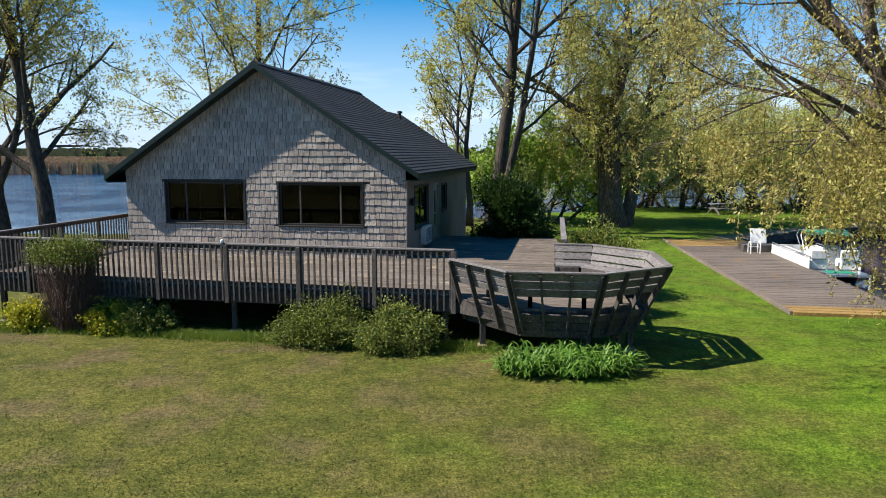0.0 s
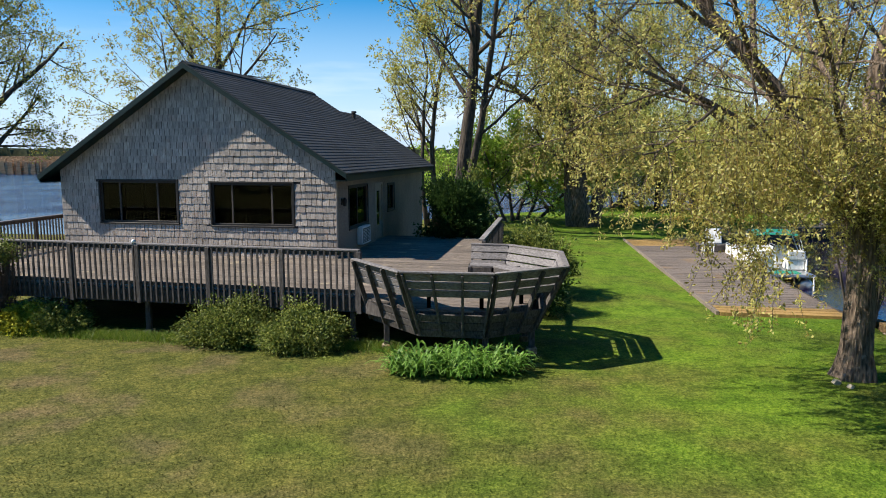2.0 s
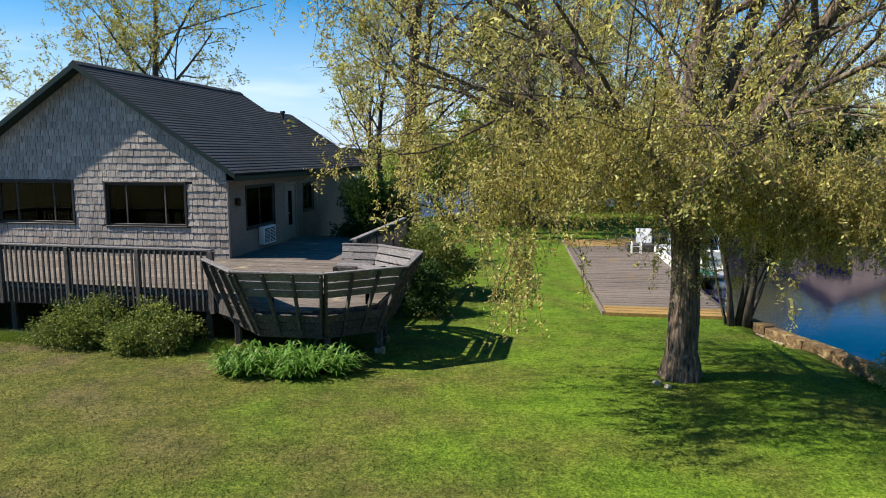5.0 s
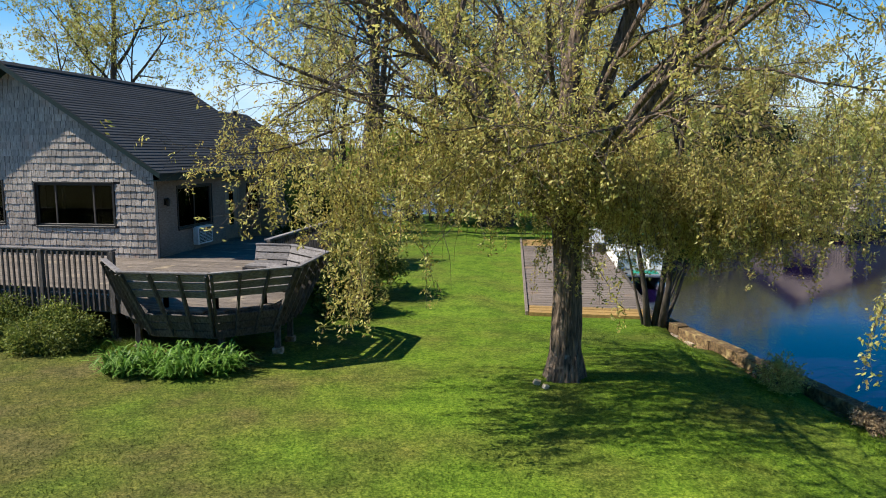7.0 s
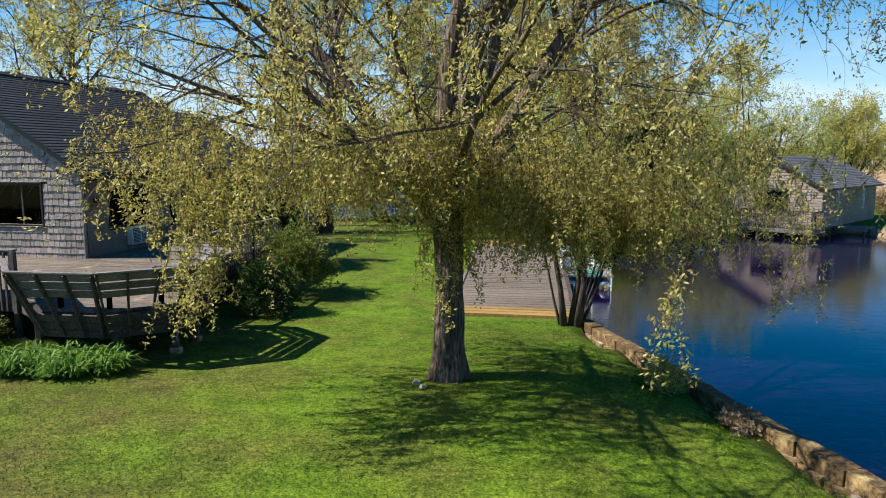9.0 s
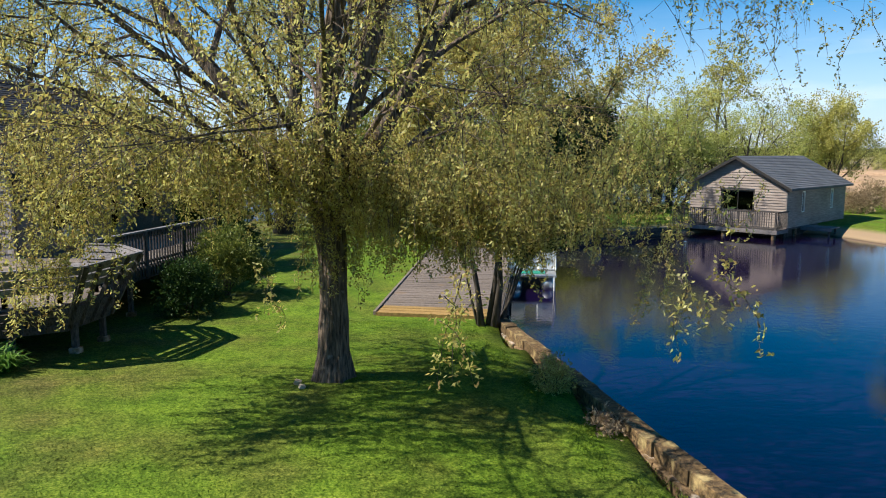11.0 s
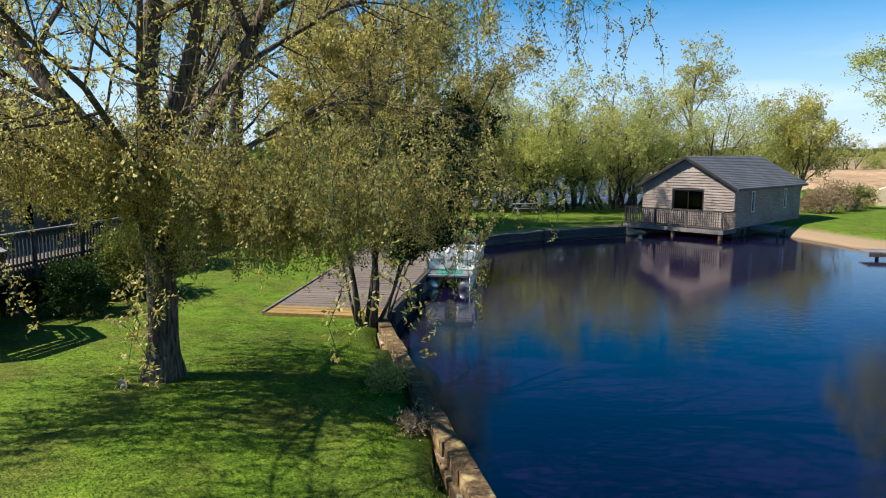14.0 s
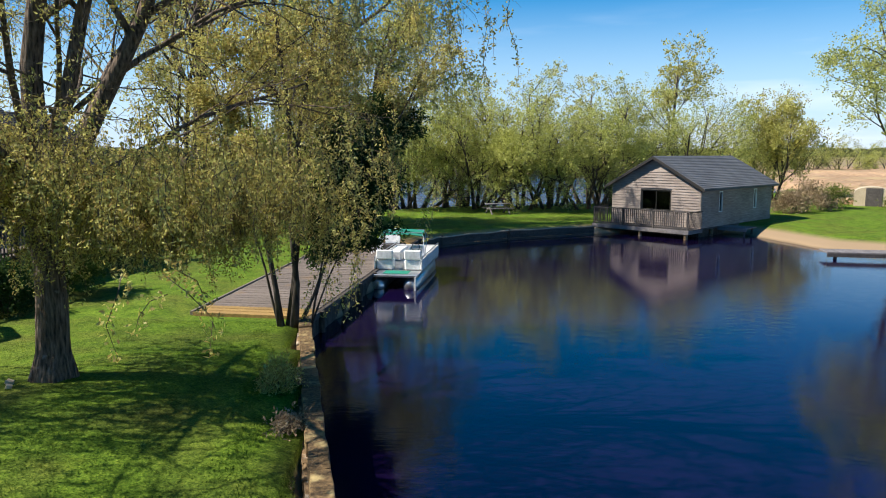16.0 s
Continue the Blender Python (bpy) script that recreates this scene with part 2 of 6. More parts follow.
M_BARK2 = material("dark_bark", (0.03, 0.024, 0.02), (0.11, 0.09, 0.072), 0.95, 14, 2.0, (1, 1, 0.2), None, 0.6, 1.0, 0.04)
M_WHITE = material("white_boat_panel", (0.62, 0.62, 0.60), (0.80, 0.80, 0.78), 0.35, 12, 1.0, bump=0.05)
M_CREAM = material("cream_paint", (0.22, 0.185, 0.14), (0.32, 0.27, 0.21), 0.6, 12, 1.0, bump=0.05)
M_ALU = material("aluminium", (0.45, 0.46, 0.47), (0.62, 0.63, 0.64), 0.35, 20, 1.0, metal=0.9, bump=0.1)
M_GREEN = material("green_canvas", (0.01, 0.16, 0.11), (0.02, 0.26, 0.18), 0.7, 30, 1.0, bump=0.2)
M_BHWALL = material("boathouse_siding", (0.18, 0.148, 0.13), (0.38, 0.325, 0.29), 0.8, 14, 0.7, (0.12, 0.12, 2.5), (0.25, 0.20, 0.18), 0.64, 0.1, 0.006)
M_BHROOF = material("boathouse_roof", (0.08, 0.085, 0.095), (0.14, 0.148, 0.16), 0.8, 30, 0.8, bump=0.3)
M_SAND = material("sand", (0.35, 0.28, 0.19), (0.55, 0.46, 0.34), 0.95, 12, 0.5, bump=0.4)
M_REED = material("reed_field", (0.24, 0.155, 0.085), (0.42, 0.28, 0.17), 0.95, 0.9, 0.03, (1, 1, 3), (0.36, 0.27, 0.14), 0.6, 0.0, 0.5)
L_WILLOW = leaf_material("willow_leaf", (0.31, 0.21, 0.075), (0.45, 0.41, 0.11), (0.61, 0.56, 0.2), 0.5)
L_OLIVE = leaf_material("olive_leaf", (0.32, 0.27, 0.07), (0.43, 0.42, 0.10), (0.58, 0.55, 0.18), 0.5)
L_MAPLE = leaf_material("young_maple_leaf", (0.30, 0.20, 0.07), (0.34, 0.35, 0.08), (0.44, 0.46, 0.16), 0.5)
L_BRIGHT = leaf_material("bright_leaf", (0.22, 0.32, 0.045), (0.32, 0.46, 0.065), (0.44, 0.54, 0.12), 0.5)
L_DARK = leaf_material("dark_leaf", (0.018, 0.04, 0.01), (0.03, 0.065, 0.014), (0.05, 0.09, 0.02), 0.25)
L_SHRUB = leaf_material("shrub_leaf", (0.06, 0.085, 0.018), (0.13, 0.17, 0.03), (0.28, 0.29, 0.07), 0.35)
L_FRESH = leaf_material("fresh_leaf", (0.30, 0.32, 0.07), (0.43, 0.46, 0.12), (0.55, 0.55, 0.20), 0.5)
L_YELLOW = leaf_material("yellow_leaf", (0.24, 0.24, 0.015), (0.38, 0.37, 0.03), (0.5, 0.48, 0.06), 0.3)
L_BLADE = leaf_material("daylily_leaf", (0.06, 0.14, 0.018), (0.12, 0.25, 0.035), (0.24, 0.38, 0.08), 0.35)
L_GRASS = leaf_material("grass_blade", (0.07, 0.13, 0.014), (0.12, 0.19, 0.02), (0.22, 0.25, 0.05), 0.35)
L_DRY = leaf_material("dry_twig", (0.18, 0.12, 0.075), (0.28, 0.205, 0.125), (0.38, 0.30, 0.19), 0.2)


# ---------------------------------------------------------------- building helpers
def empty(name, m, label="", category="", group="", kind=""):
    ob = new(name)
    ob.empty_display_size = 0.2
    ob.matrix_basis = m
    return tagged(ob, label, category, group, kind)


def mesh_ob(name, verts, faces, mat, parent=None, label="", smooth=False):
    me = bpy.data.meshes.new(name)
    me.from_pydata([tuple(v) for v in verts], [], faces)
    me.materials.append(mat)
    if smooth:
        me.polygons.foreach_set("use_smooth", [True] * len(me.polygons))
    me.update()
    ob = new(name, me)
    ob.parent = parent
    return tagged(ob, label)


def part(name, bm, mat, parent, label="", smooth=False):
    me = bpy.data.meshes.new(name)
    bm.normal_update()
    bm.to_mesh(me)
    bm.free()
    me.materials.append(mat)
    if smooth:
        me.polygons.foreach_set("use_smooth", [True] * len(me.polygons))
    ob = new(name, me)
    ob.parent = parent
    return tagged(ob, label)




class Solid:
    """Collects boxes, prisms and tubes into one mesh."""

    def __init__(self):
        self.v, self.f = [], []

    def box(self, lo, hi, m=None):
        k = len(self.v)
        pts = [Vector((x, y, z)) for x in (lo[0], hi[0]) for y in (lo[1], hi[1]) for z in (lo[2], hi[2])]
        self.v += [m @ p for p in pts] if m else pts
        self.f += [tuple(k + i for i in q) for q in ((0, 1, 3, 2), (4, 6, 7, 5), (0, 4, 5, 1), (2, 3, 7, 6), (0, 2, 6, 4), (1, 5, 7, 3))]
        return self

    def beam(self, a, b, w, h, up=(0, 0, 1)):
        """A straight bar from a to b, w wide and h high."""
        a, b = Vector(a), Vector(b)
        d = (b - a)
        n = d.length
        d.normalize()
        s = d.cross(Vector(up))
        s.normalize()
        u = s.cross(d)
        m = Matrix((s, d, u)).transposed().to_4x4()
        m.translation = a
        return self.box((-w / 2, 0, -h / 2), (w / 2, n, h / 2), m)

    def prism(self, outline, z0, z1):
        """An upright prism over an outline in plan."""
        k, n = len(self.v), len(outline)
        self.v += [Vector((x, y, z0)) for x, y in outline] + [Vector((x, y, z1)) for x, y in outline]
        for i in range(n):
            j = (i + 1) % n
            self.f.append((k + i, k + j, k + n + j, k + n + i))
        for t in tessellate_polygon([[Vector((x, y, 0)) for x, y in outline]]):
            self.f.append(tuple(k + n + i for i in t))
            self.f.append(tuple(k + i for i in reversed(t)))
        return self

    def slab(self, outline, y0, y1):
        """An outline in x and z, from y0 to y1."""
        k, n = len(self.v), len(outline)
        self.v += [Vector((x, y0, z)) for x, z in outline] + [Vector((x, y1, z)) for x, z in outline]
        for i in range(n):
            j = (i + 1) % n
            self.f.append((k + i, k + j, k + n + j, k + n + i))
        for t in tessellate_polygon([[Vector((x, z, 0)) for x, z in outline]]):
            self.f.append(tuple(k + i for i in t))
            self.f.append(tuple(k + n + i for i in reversed(t)))
        return self

    def pierced(self, u0, u1, z0, z1, holes, t0, t1, side=False):
        """A wall from u0 to u1 and z0 to z1 with rectangular openings right through it, in one piece."""
        us = sorted({u0, u1, *(h[0] for h in holes), *(h[1] for h in holes)})
        zs = sorted({z0, z1, *(h[2] for h in holes), *(h[3] for h in holes)})
        free = lambda i, j: not (0 <= i < len(us) - 1 and 0 <= j < len(zs) - 1) or any(
            h[0] <= (us[i] + us[i + 1]) / 2 <= h[1] and h[2] <= (zs[j] + zs[j + 1]) / 2 <= h[3] for h in holes)
        seen = {}

        def at(i, j, k):
            if (i, j, k) not in seen:
                seen[i, j, k] = len(self.v)
                t = (t0, t1)[k]
                self.v.append(Vector((t, us[i], zs[j])) if side else Vector((us[i], t, zs[j])))
            return seen[i, j, k]

        for i in range(len(us) - 1):
            for j in range(len(zs) - 1):
                if free(i, j):
                    continue
                for k in (0, 1):
                    self.f.append((at(i, j, k), at(i + 1, j, k), at(i + 1, j + 1, k), at(i, j + 1, k)))
                for di, dj, a, b in ((-1, 0, (i, j), (i, j + 1)), (1, 0, (i + 1, j), (i + 1, j + 1)), (0, -1, (i, j), (i + 1, j)), (0, 1, (i, j + 1), (i + 1, j + 1))):
                    if free(i + di, j + dj):
                        self.f.append((at(*a, 0), at(*b, 0), at(*b, 1), at(*a, 1)))
        return self

    def tube(self, pts, radii, sides=6, cap=True):
        k = len(self.v)
        pts = [Vector(p) for p in pts]
        for i, p in enumerate(pts):
            d = pts[min(i + 1, len(pts) - 1)] - pts[max(i - 1, 0)]
            d.normalize()
            s = d.cross(Vector((0.31, 0.94, 0.12)))
            s.normalize()
            u = d.cross(s)
            for j in range(sides):
                a = 2 * math.pi * j / sides
                self.v.append(p + radii[i] * (math.cos(a) * s + math.sin(a) * u))
        for i in range(len(pts) - 1):
            for j in range(sides):
                a, b = k + i * sides + j, k + i * sides + (j + 1) % sides
                self.f.append((a, b, b + sides, a + sides))
        if cap:
            self.f.append(tuple(k + j for j in reversed(range(sides))))
            self.f.append(tuple(k + (len(pts) - 1) * sides + j for j in range(sides)))
        return self

    def make(self, name, mat, parent=None, label="", smooth=False, bevel=0.0):
        ob = mesh_ob(name, self.v, self.f, mat, parent, label, smooth)
        bm = bmesh.new()
        bm.from_mesh(ob.data)
        if bevel:
            bmesh.ops.bevel(bm, geom=bm.edges[:], offset=bevel, segments=1, affect="EDGES", clamp_overlap=True)
        bmesh.ops.recalc_face_normals(bm, faces=bm.faces[:])
        bm.to_mesh(ob.data)
        bm.free()
        return ob


UNIT = {}


def piece(name, mat, parent, m, size):
    """One board, brick or slat: an object of its own on a shared box with broken edges."""
    if mat.name not in UNIT:
        me = bpy.data.meshes.new("board")
        me.from_pydata([(x - 0.5, y - 0.5, z - 0.5) for x in (0, 1) for y in (0, 1) for z in (0, 1)], [],
                       [(0, 1, 3, 2), (4, 6, 7, 5), (0, 4, 5, 1), (2, 3, 7, 6), (0, 2, 6, 4), (1, 5, 7, 3)])
        me.materials.append(mat)
        me.update()
        UNIT[mat.name] = me
    ob = new(name, UNIT[mat.name])
    ob.parent = parent
    ob.matrix_basis = m @ Matrix.Diagonal((*size, 1))
    return ob


def along(a, b, lift=0.0):
    """A pose at the middle of a and b, with x along them."""
    a, b = Vector(a), Vector(b)
    d = (b - a).normalized()
    s = Vector((0, 0, 1)).cross(d).normalized()
    m = Matrix((d, s, d.cross(s))).transposed().to_4x4()
    m.translation = (a + b) / 2 + Vector((0, 0, lift))
    return m


def inside(poly, x, y):
    hit = False
    for (ax, ay), (bx, by) in zip(poly, poly[1:] + poly[:1]):
        if (ay > y) != (by > y) and x < (bx - ax) * (y - ay) / (by - ay) + ax:
            hit = not hit
    return hit


def spans(poly, y):
    """Where the line at y runs within poly."""
    xs = sorted((bx - ax) * (y - ay) / (by - ay) + ax for (ax, ay), (bx, by) in zip(poly, poly[1:] + poly[:1]) if (ay > y) != (by > y))
    return list(zip(xs[::2], xs[1::2]))


def smooth(a, b, x):
    t = min(1.0, max(0.0, (x - a) / (b - a)))
    return t * t * (3 - 2 * t)


# ---------------------------------------------------------------- ground and water
WATER_Z = -0.95
WALL_A, WALL_B = (12.95, 17.9), (29.9, -60.0)       # the sea wall along the canal
SHORE = [(-120, -60), (29.9, -60), (12.95, 17.9), (13.05, 18.6), (15.35, 36.0), (16.6, 37.9), (20.5, 41.0), (26.0, 43.6), (31.0, 45.5), (35.2, 43.5),
         (36.0, 40.0), (36.6, 36.6), (39.5, 34.2), (48, 30), (70, 22), (240, -20), (320, 260), (125, 250), (82, 150), (64, 98), (45, 70), (28, 66), (15, 61), (4, 52), (-8, 43),
         (-20, 40), (-32, 43), (-120, 50)]


def shore_distance(x, y):
    d = 1e9
    for (ax, ay), (bx, by) in zip(SHORE, SHORE[1:] + SHORE[:1]):
        ex, ey = bx - ax, by - ay
        t = min(1, max(0, ((x - ax) * ex + (y - ay) * ey) / (ex * ex + ey * ey)))
        d = min(d, math.hypot(x - ax - t * ex, y - ay - t * ey))
    return d if inside(SHORE, x, y) else -d


def lawn_height(x, y):
    z = -0.3 * smooth(11.5, 19.0, y)
    z = min(z, -0.22 * smooth(10.5, 13.5, x))
    z -= 0.1 * smooth(17.6, 18.9, y) * smooth(8.4, 9.5, x)
    if y < 17.2:
        z -= 0.14 * smooth(-1.0, -0.3, x - 12.95 - 0.2176 * (17.9 - y))
    z += 0.03 * noise.noise(Vector((x * 0.25, y * 0.25, 0)))
    return z


def ground_height(x, y):
    d = shore_distance(x, y)
    z = lawn_height(x, y)
    walled = y < 37 and x < 31
    if not walled:
        z -= 0.4 * (1 - smooth(0.0, 2.5, d))
    bank = smooth(-0.35, 0.0, d) if walled else smooth(-1.6, 0.3, d)
    far = max(smooth(168, 182, y + 0.05 * x + 6 * noise.noise(Vector((x * 0.03, 0, 0)))), 0)
    bed = -2.2 + 1.6 * far
    return bed + (z - bed) * bank


def steps(stops):
    out = []
    for a, b, s in stops:
        n = max(1, round((b - a) / s))
        out += [a + (b - a) * i / n for i in range(n)]
    return out + [stops[-1][1]]


gx = steps([(-3000, -300, 300), (-300, -60, 20), (-60, -14, 2.5), (-14, 40, 0.5), (40, 80, 3), (80, 300, 20), (300, 3000, 300)])
gy = steps([(-300, -40, 30), (-40, -8, 3), (-8, 60, 0.5), (60, 90, 3), (90, 200, 8), (200, 400, 40), (400, 3500, 500)])
gv = [(x, y, ground_height(x, y)) for y in gy for x in gx]
nx = len(gx)
gf = [(j * nx + i, j * nx + i + 1, (j + 1) * nx + i + 1, (j + 1) * nx + i) for j in range(len(gy) - 1) for i in range(nx - 1)]
ground = mesh_ob("ground", gv, gf, M_LAWN, smooth=True)
tagged(ground, "mown lawn, thin and yellowed in places, lush near the water", "lawn", kind="structure")
water = mesh_ob("water", [(-3000, -300, WATER_Z), (3000, -300, WATER_Z), (3000, 3400, WATER_Z), (-3000, 3400, WATER_Z)], [(0, 1, 2, 3)], M_WATER)
tagged(water, "dark blue lake and canal water with light ripples", "water", kind="structure")

# ---------------------------------------------------------------- house
HOUSE = pose(-1.09, 20.55, 0, 0, 0, -9.8)
HW, RIDGE_X, RIDGE_Z, SLOPE = 8.95, -4.40, 6.72, 0.655
FLOOR_Z = 0.97
house = empty("house", HOUSE, "single-storey lake cottage with weathered cedar shingles and dark shingle roof", "house")


def roof_z(x, ridge_x=RIDGE_X, ridge_z=RIDGE_Z):
    return ridge_z - SLOPE * abs(x - ridge_x)


LEN = 10.0
WINS = [(-7.61, -5.03, 1.94, 3.22), (-3.90, -1.32, 1.90, 3.17)]     # the two gable windows: x from, to, z from, to
# front wall: solid round the two openings
fw = Solid()
T = 0.18
top = lambda x: roof_z(x) - 0.22
zs0, zs1 = -0.35, 3.25
fw.pierced(-HW, 0, zs0, zs1, WINS, 0, T)
fw.slab([(-HW, zs1), (0, zs1), (0, top(0)), (RIDGE_X, top(RIDGE_X)), (-HW, top(-HW))], 0, T)
wall_front = fw.make("front_wall", M_GAPSHADE, house, "gable wall of grey-brown weathered cedar shingles")
# right wall, facing the patio side, with window, door and a second window
SIDE = [(1.25, 3.35, 1.72, 3.02), (4.35, 5.45, FLOOR_Z + 0.02, 3.02), (6.1, 7.1, 1.9, 2.9)]
LEFT_SIDE = [(2.0, 4.2, 1.6, 3.0), (5.5, 7.5, 1.6, 3.0)]
EXT = 12.7


def side_wall(x0, x1, holes, length):
    return Solid().pierced(T, length, zs0, 3.3, holes, x0, x1, True)


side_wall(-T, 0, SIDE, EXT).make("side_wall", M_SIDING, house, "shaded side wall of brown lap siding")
side_wall(-HW, -HW + T, LEFT_SIDE, LEN).make("side_wall", M_SIDING, house)
bw = Solid().slab([(-HW + T, zs0), (-T, zs0), (-T, roof_z(-T) - 0.25), (RIDGE_X, top(RIDGE_X)), (-HW + T, roof_z(-HW + T) - 0.25)], LEN - T, LEN)
bw.make("back_wall", M_SIDING, house)
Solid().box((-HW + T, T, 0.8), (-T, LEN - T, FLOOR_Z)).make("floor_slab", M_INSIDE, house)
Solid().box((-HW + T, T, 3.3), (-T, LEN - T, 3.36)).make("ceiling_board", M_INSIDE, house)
# roof slabs, built of lapped courses
FRONT, EAVE = -0.42, 0.47


def roof_side(sign, ridge_x, ridge_z, run, y0, y1, parent):
    """One slope: a deck board and lapped rows of shingles, eave to ridge."""
    deck = Solid().slab([(ridge_x, ridge_z - 0.05), (ridge_x + sign * run, ridge_z - SLOPE * run - 0.05), (ridge_x + sign * run, ridge_z - SLOPE * run - 0.13), (ridge_x, ridge_z - 0.13)], y0 + 0.03, y1 - 0.03)
    slope = deck.make("roof", M_TRIM, parent, "shingled roof slope with dark green eaves")
    rows = int(run * math.hypot(1, SLOPE) / 0.155)
    for i in range(rows):
        a, b = run * i / rows, run * (i + 1) / rows + 0.02
        za, zb = ridge_z - SLOPE * a, ridge_z - SLOPE * b
        row = Solid().slab([(ridge_x + sign * a, za - 0.04), (ridge_x + sign * b, zb - 0.022), (ridge_x + sign * b, zb - 0.056), (ridge_x + sign * a, za - 0.056)], y0, y1)
        row.make("shingle_course", M_ROOF, slope)
    return slope


R_RUN, L_RUN = EAVE - RIDGE_X, HW + RIDGE_X + EAVE
roof_side(1, RIDGE_X, RIDGE_Z, R_RUN, FRONT, LEN + 0.3, house)
roof_side(-1, RIDGE_X, RIDGE_Z, L_RUN, FRONT, LEN + 0.3, house)
ER_X, ER_Z = -3.2, 5.93
roof_side(1, ER_X, ER_Z, EAVE - ER_X, LEN + 0.3, EXT + 0.4, house)
roof_side(-1, ER_X, ER_Z, 3.0, LEN + 0.3, EXT + 0.4, house)
Solid().slab([(-6.2, zs0), (0 - T, zs0), (-T, 3.4), (ER_X, ER_Z - 0.2), (-6.2, 3.9)], EXT - T, EXT).make("back_wall", M_SIDING, house)
for i in range(34):
    y = FRONT + i * 0.315
    Solid().slab([(RIDGE_X - 0.16, RIDGE_Z - 0.10), (RIDGE_X, RIDGE_Z + 0.012), (RIDGE_X + 0.16, RIDGE_Z - 0.10), (RIDGE_X + 0.16, RIDGE_Z - 0.125), (RIDGE_X, RIDGE_Z - 0.02), (RIDGE_X - 0.16, RIDGE_Z - 0.125)], y, y + 0.30).make("ridge_cap", M_ROOF, house)
# rake boards and eave fascias
for s, run in ((1, R_RUN), (-1, L_RUN)):
    rk = Solid().slab([(RIDGE_X, RIDGE_Z - 0.06), (RIDGE_X + s * run, RIDGE_Z - SLOPE * run - 0.06), (RIDGE_X + s * run, RIDGE_Z - SLOPE * run - 0.20), (RIDGE_X, RIDGE_Z - 0.21)], FRONT - 0.01, FRONT + 0.04)
    rk.make("rake_board", M_TRIM, house, "dark green rake board")
    x = RIDGE_X + s * run
    z = RIDGE_Z - SLOPE * run
    Solid().box((min(x, x - s * 0.04), FRONT + 0.04, z - 0.26), (max(x, x - s * 0.04), LEN + (2.9 if s > 0 else 0.2), z - 0.06)).make("fascia", M_TRIM, house, "dark green eave board")
    xa, xb = (0.0, x - 0.04) if s > 0 else (x + 0.04, -HW)
    Solid().box((xa, FRONT + 0.04, z - 0.27), (xb, LEN, z - 0.25)).make("soffit", M_TRIM, house)
    Solid().slab([(RIDGE_X, RIDGE_Z - 0.19), (RIDGE_X + s * run, RIDGE_Z - SLOPE * run - 0.19), (RIDGE_X + s * run, RIDGE_Z - SLOPE * run - 0.21), (RIDGE_X, RIDGE_Z - 0.21)], FRONT + 0.04, 0.0).make("soffit", M_TRIM, house)
Solid().tube([(-2.75, 11.0, 5.4), (-2.75, 11.0, 5.82), (-2.75, 11.0, 5.83), (-2.75, 11.0, 5.92)], [0.07, 0.07, 0.12, 0.11], 12).make("vent_pipe", M_DARK, house, "short dark roof vent with a cap")


def window_unit(parent, m, w, h, splits, label, sill=True):
    """A window in an opening: m has x along the wall, y into the room, z up, from the opening's lower corner."""
    win = empty("window", m, label)
    win.parent = parent
    f = 0.06
    Solid().box((0, 0.02, 0), (w, 0.1, f)).box((0, 0.02, h - f), (w, 0.1, h)).box((0, 0.02, f), (f, 0.1, h - f)).box((w - f, 0.02, f), (w, 0.1, h - f)).make("frame", M_DARK, win, "dark brown window frame", bevel=0.006)
    edges = [0.0] + [w * s for s in splits] + [w]
    for e in edges[1:-1]:
        Solid().box((e - 0.024, 0.03, f), (e + 0.024, 0.09, h - f)).make("mullion", M_DARK if len(splits) == 1 else M_RAIL, win, bevel=0.005)
    for a, b in zip(edges, edges[1:]):
        p = Solid().box((a + 0.03, 0.055, f * 0.8), (b - 0.03, 0.061, h - f * 0.8)).make("pane", M_GLASS, win)
        p.visible_shadow = False
    Solid().box((-0.05, -0.05, -0.05), (w + 0.05, 0.02, -0.002)).make("sill", M_DARK, win, bevel=0.006)
    Solid().box((-0.05, -0.03, h + 0.002), (w + 0.05, 0.02, h + 0.05)).make("head_trim", M_DARK, win, bevel=0.006)
    Solid().box((-0.05, -0.03, 0), (-0.002, 0.02, h)).make("side_trim", M_DARK, win, bevel=0.006)
    Solid().box((w + 0.002, -0.03, 0), (w + 0.05, 0.02, h)).make("side_trim", M_DARK, win, bevel=0.006)
    return win


for a, b, c, d in WINS:
    window_unit(house, pose(a, 0, c), b - a, d - c, (0.25, 0.74), "three-light picture window with dark frame")
for a, b, c, d in (SIDE[0], SIDE[2]):
    window_unit(house, pose(0, a, c, 0, 0, 90), b - a, d - c, (0.5,), "dark side window")
for a, b, c, d in LEFT_SIDE:
    window_unit(house, pose(-HW, b, c, 0, 0, -90), b - a, d - c, (0.5,), "lake-side window")

# side door and window air conditioner
a, b, c, d = SIDE[1]
door = empty("door", pose(0, a, c, 0, 0, 90), "pale glazed side door of the cottage")
door.parent = house
Solid().box((0, 0.0, 0), (0.09, 0.12, d - c)).box((b - a - 0.09, 0.0, 0), (b - a, 0.12, d - c)).box((0.09, 0.0, d - c - 0.09), (b - a - 0.09, 0.12, d - c)).make("frame", M_CREAM, door, "cream door frame", bevel=0.006)
Solid().box((0.1, 0.04, 0.02), (0.36, 0.09, d - c - 0.1)).box((b - a - 0.36, 0.04, 0.02), (b - a - 0.1, 0.09, d - c - 0.1)).box((0.36, 0.04, 0.02), (b - a - 0.36, 0.09, 0.5)).box((0.36, 0.04, d - c - 0.3), (b - a - 0.36, 0.09, d - c - 0.1)).make("leaf", M_CREAM, door, "cream door leaf")
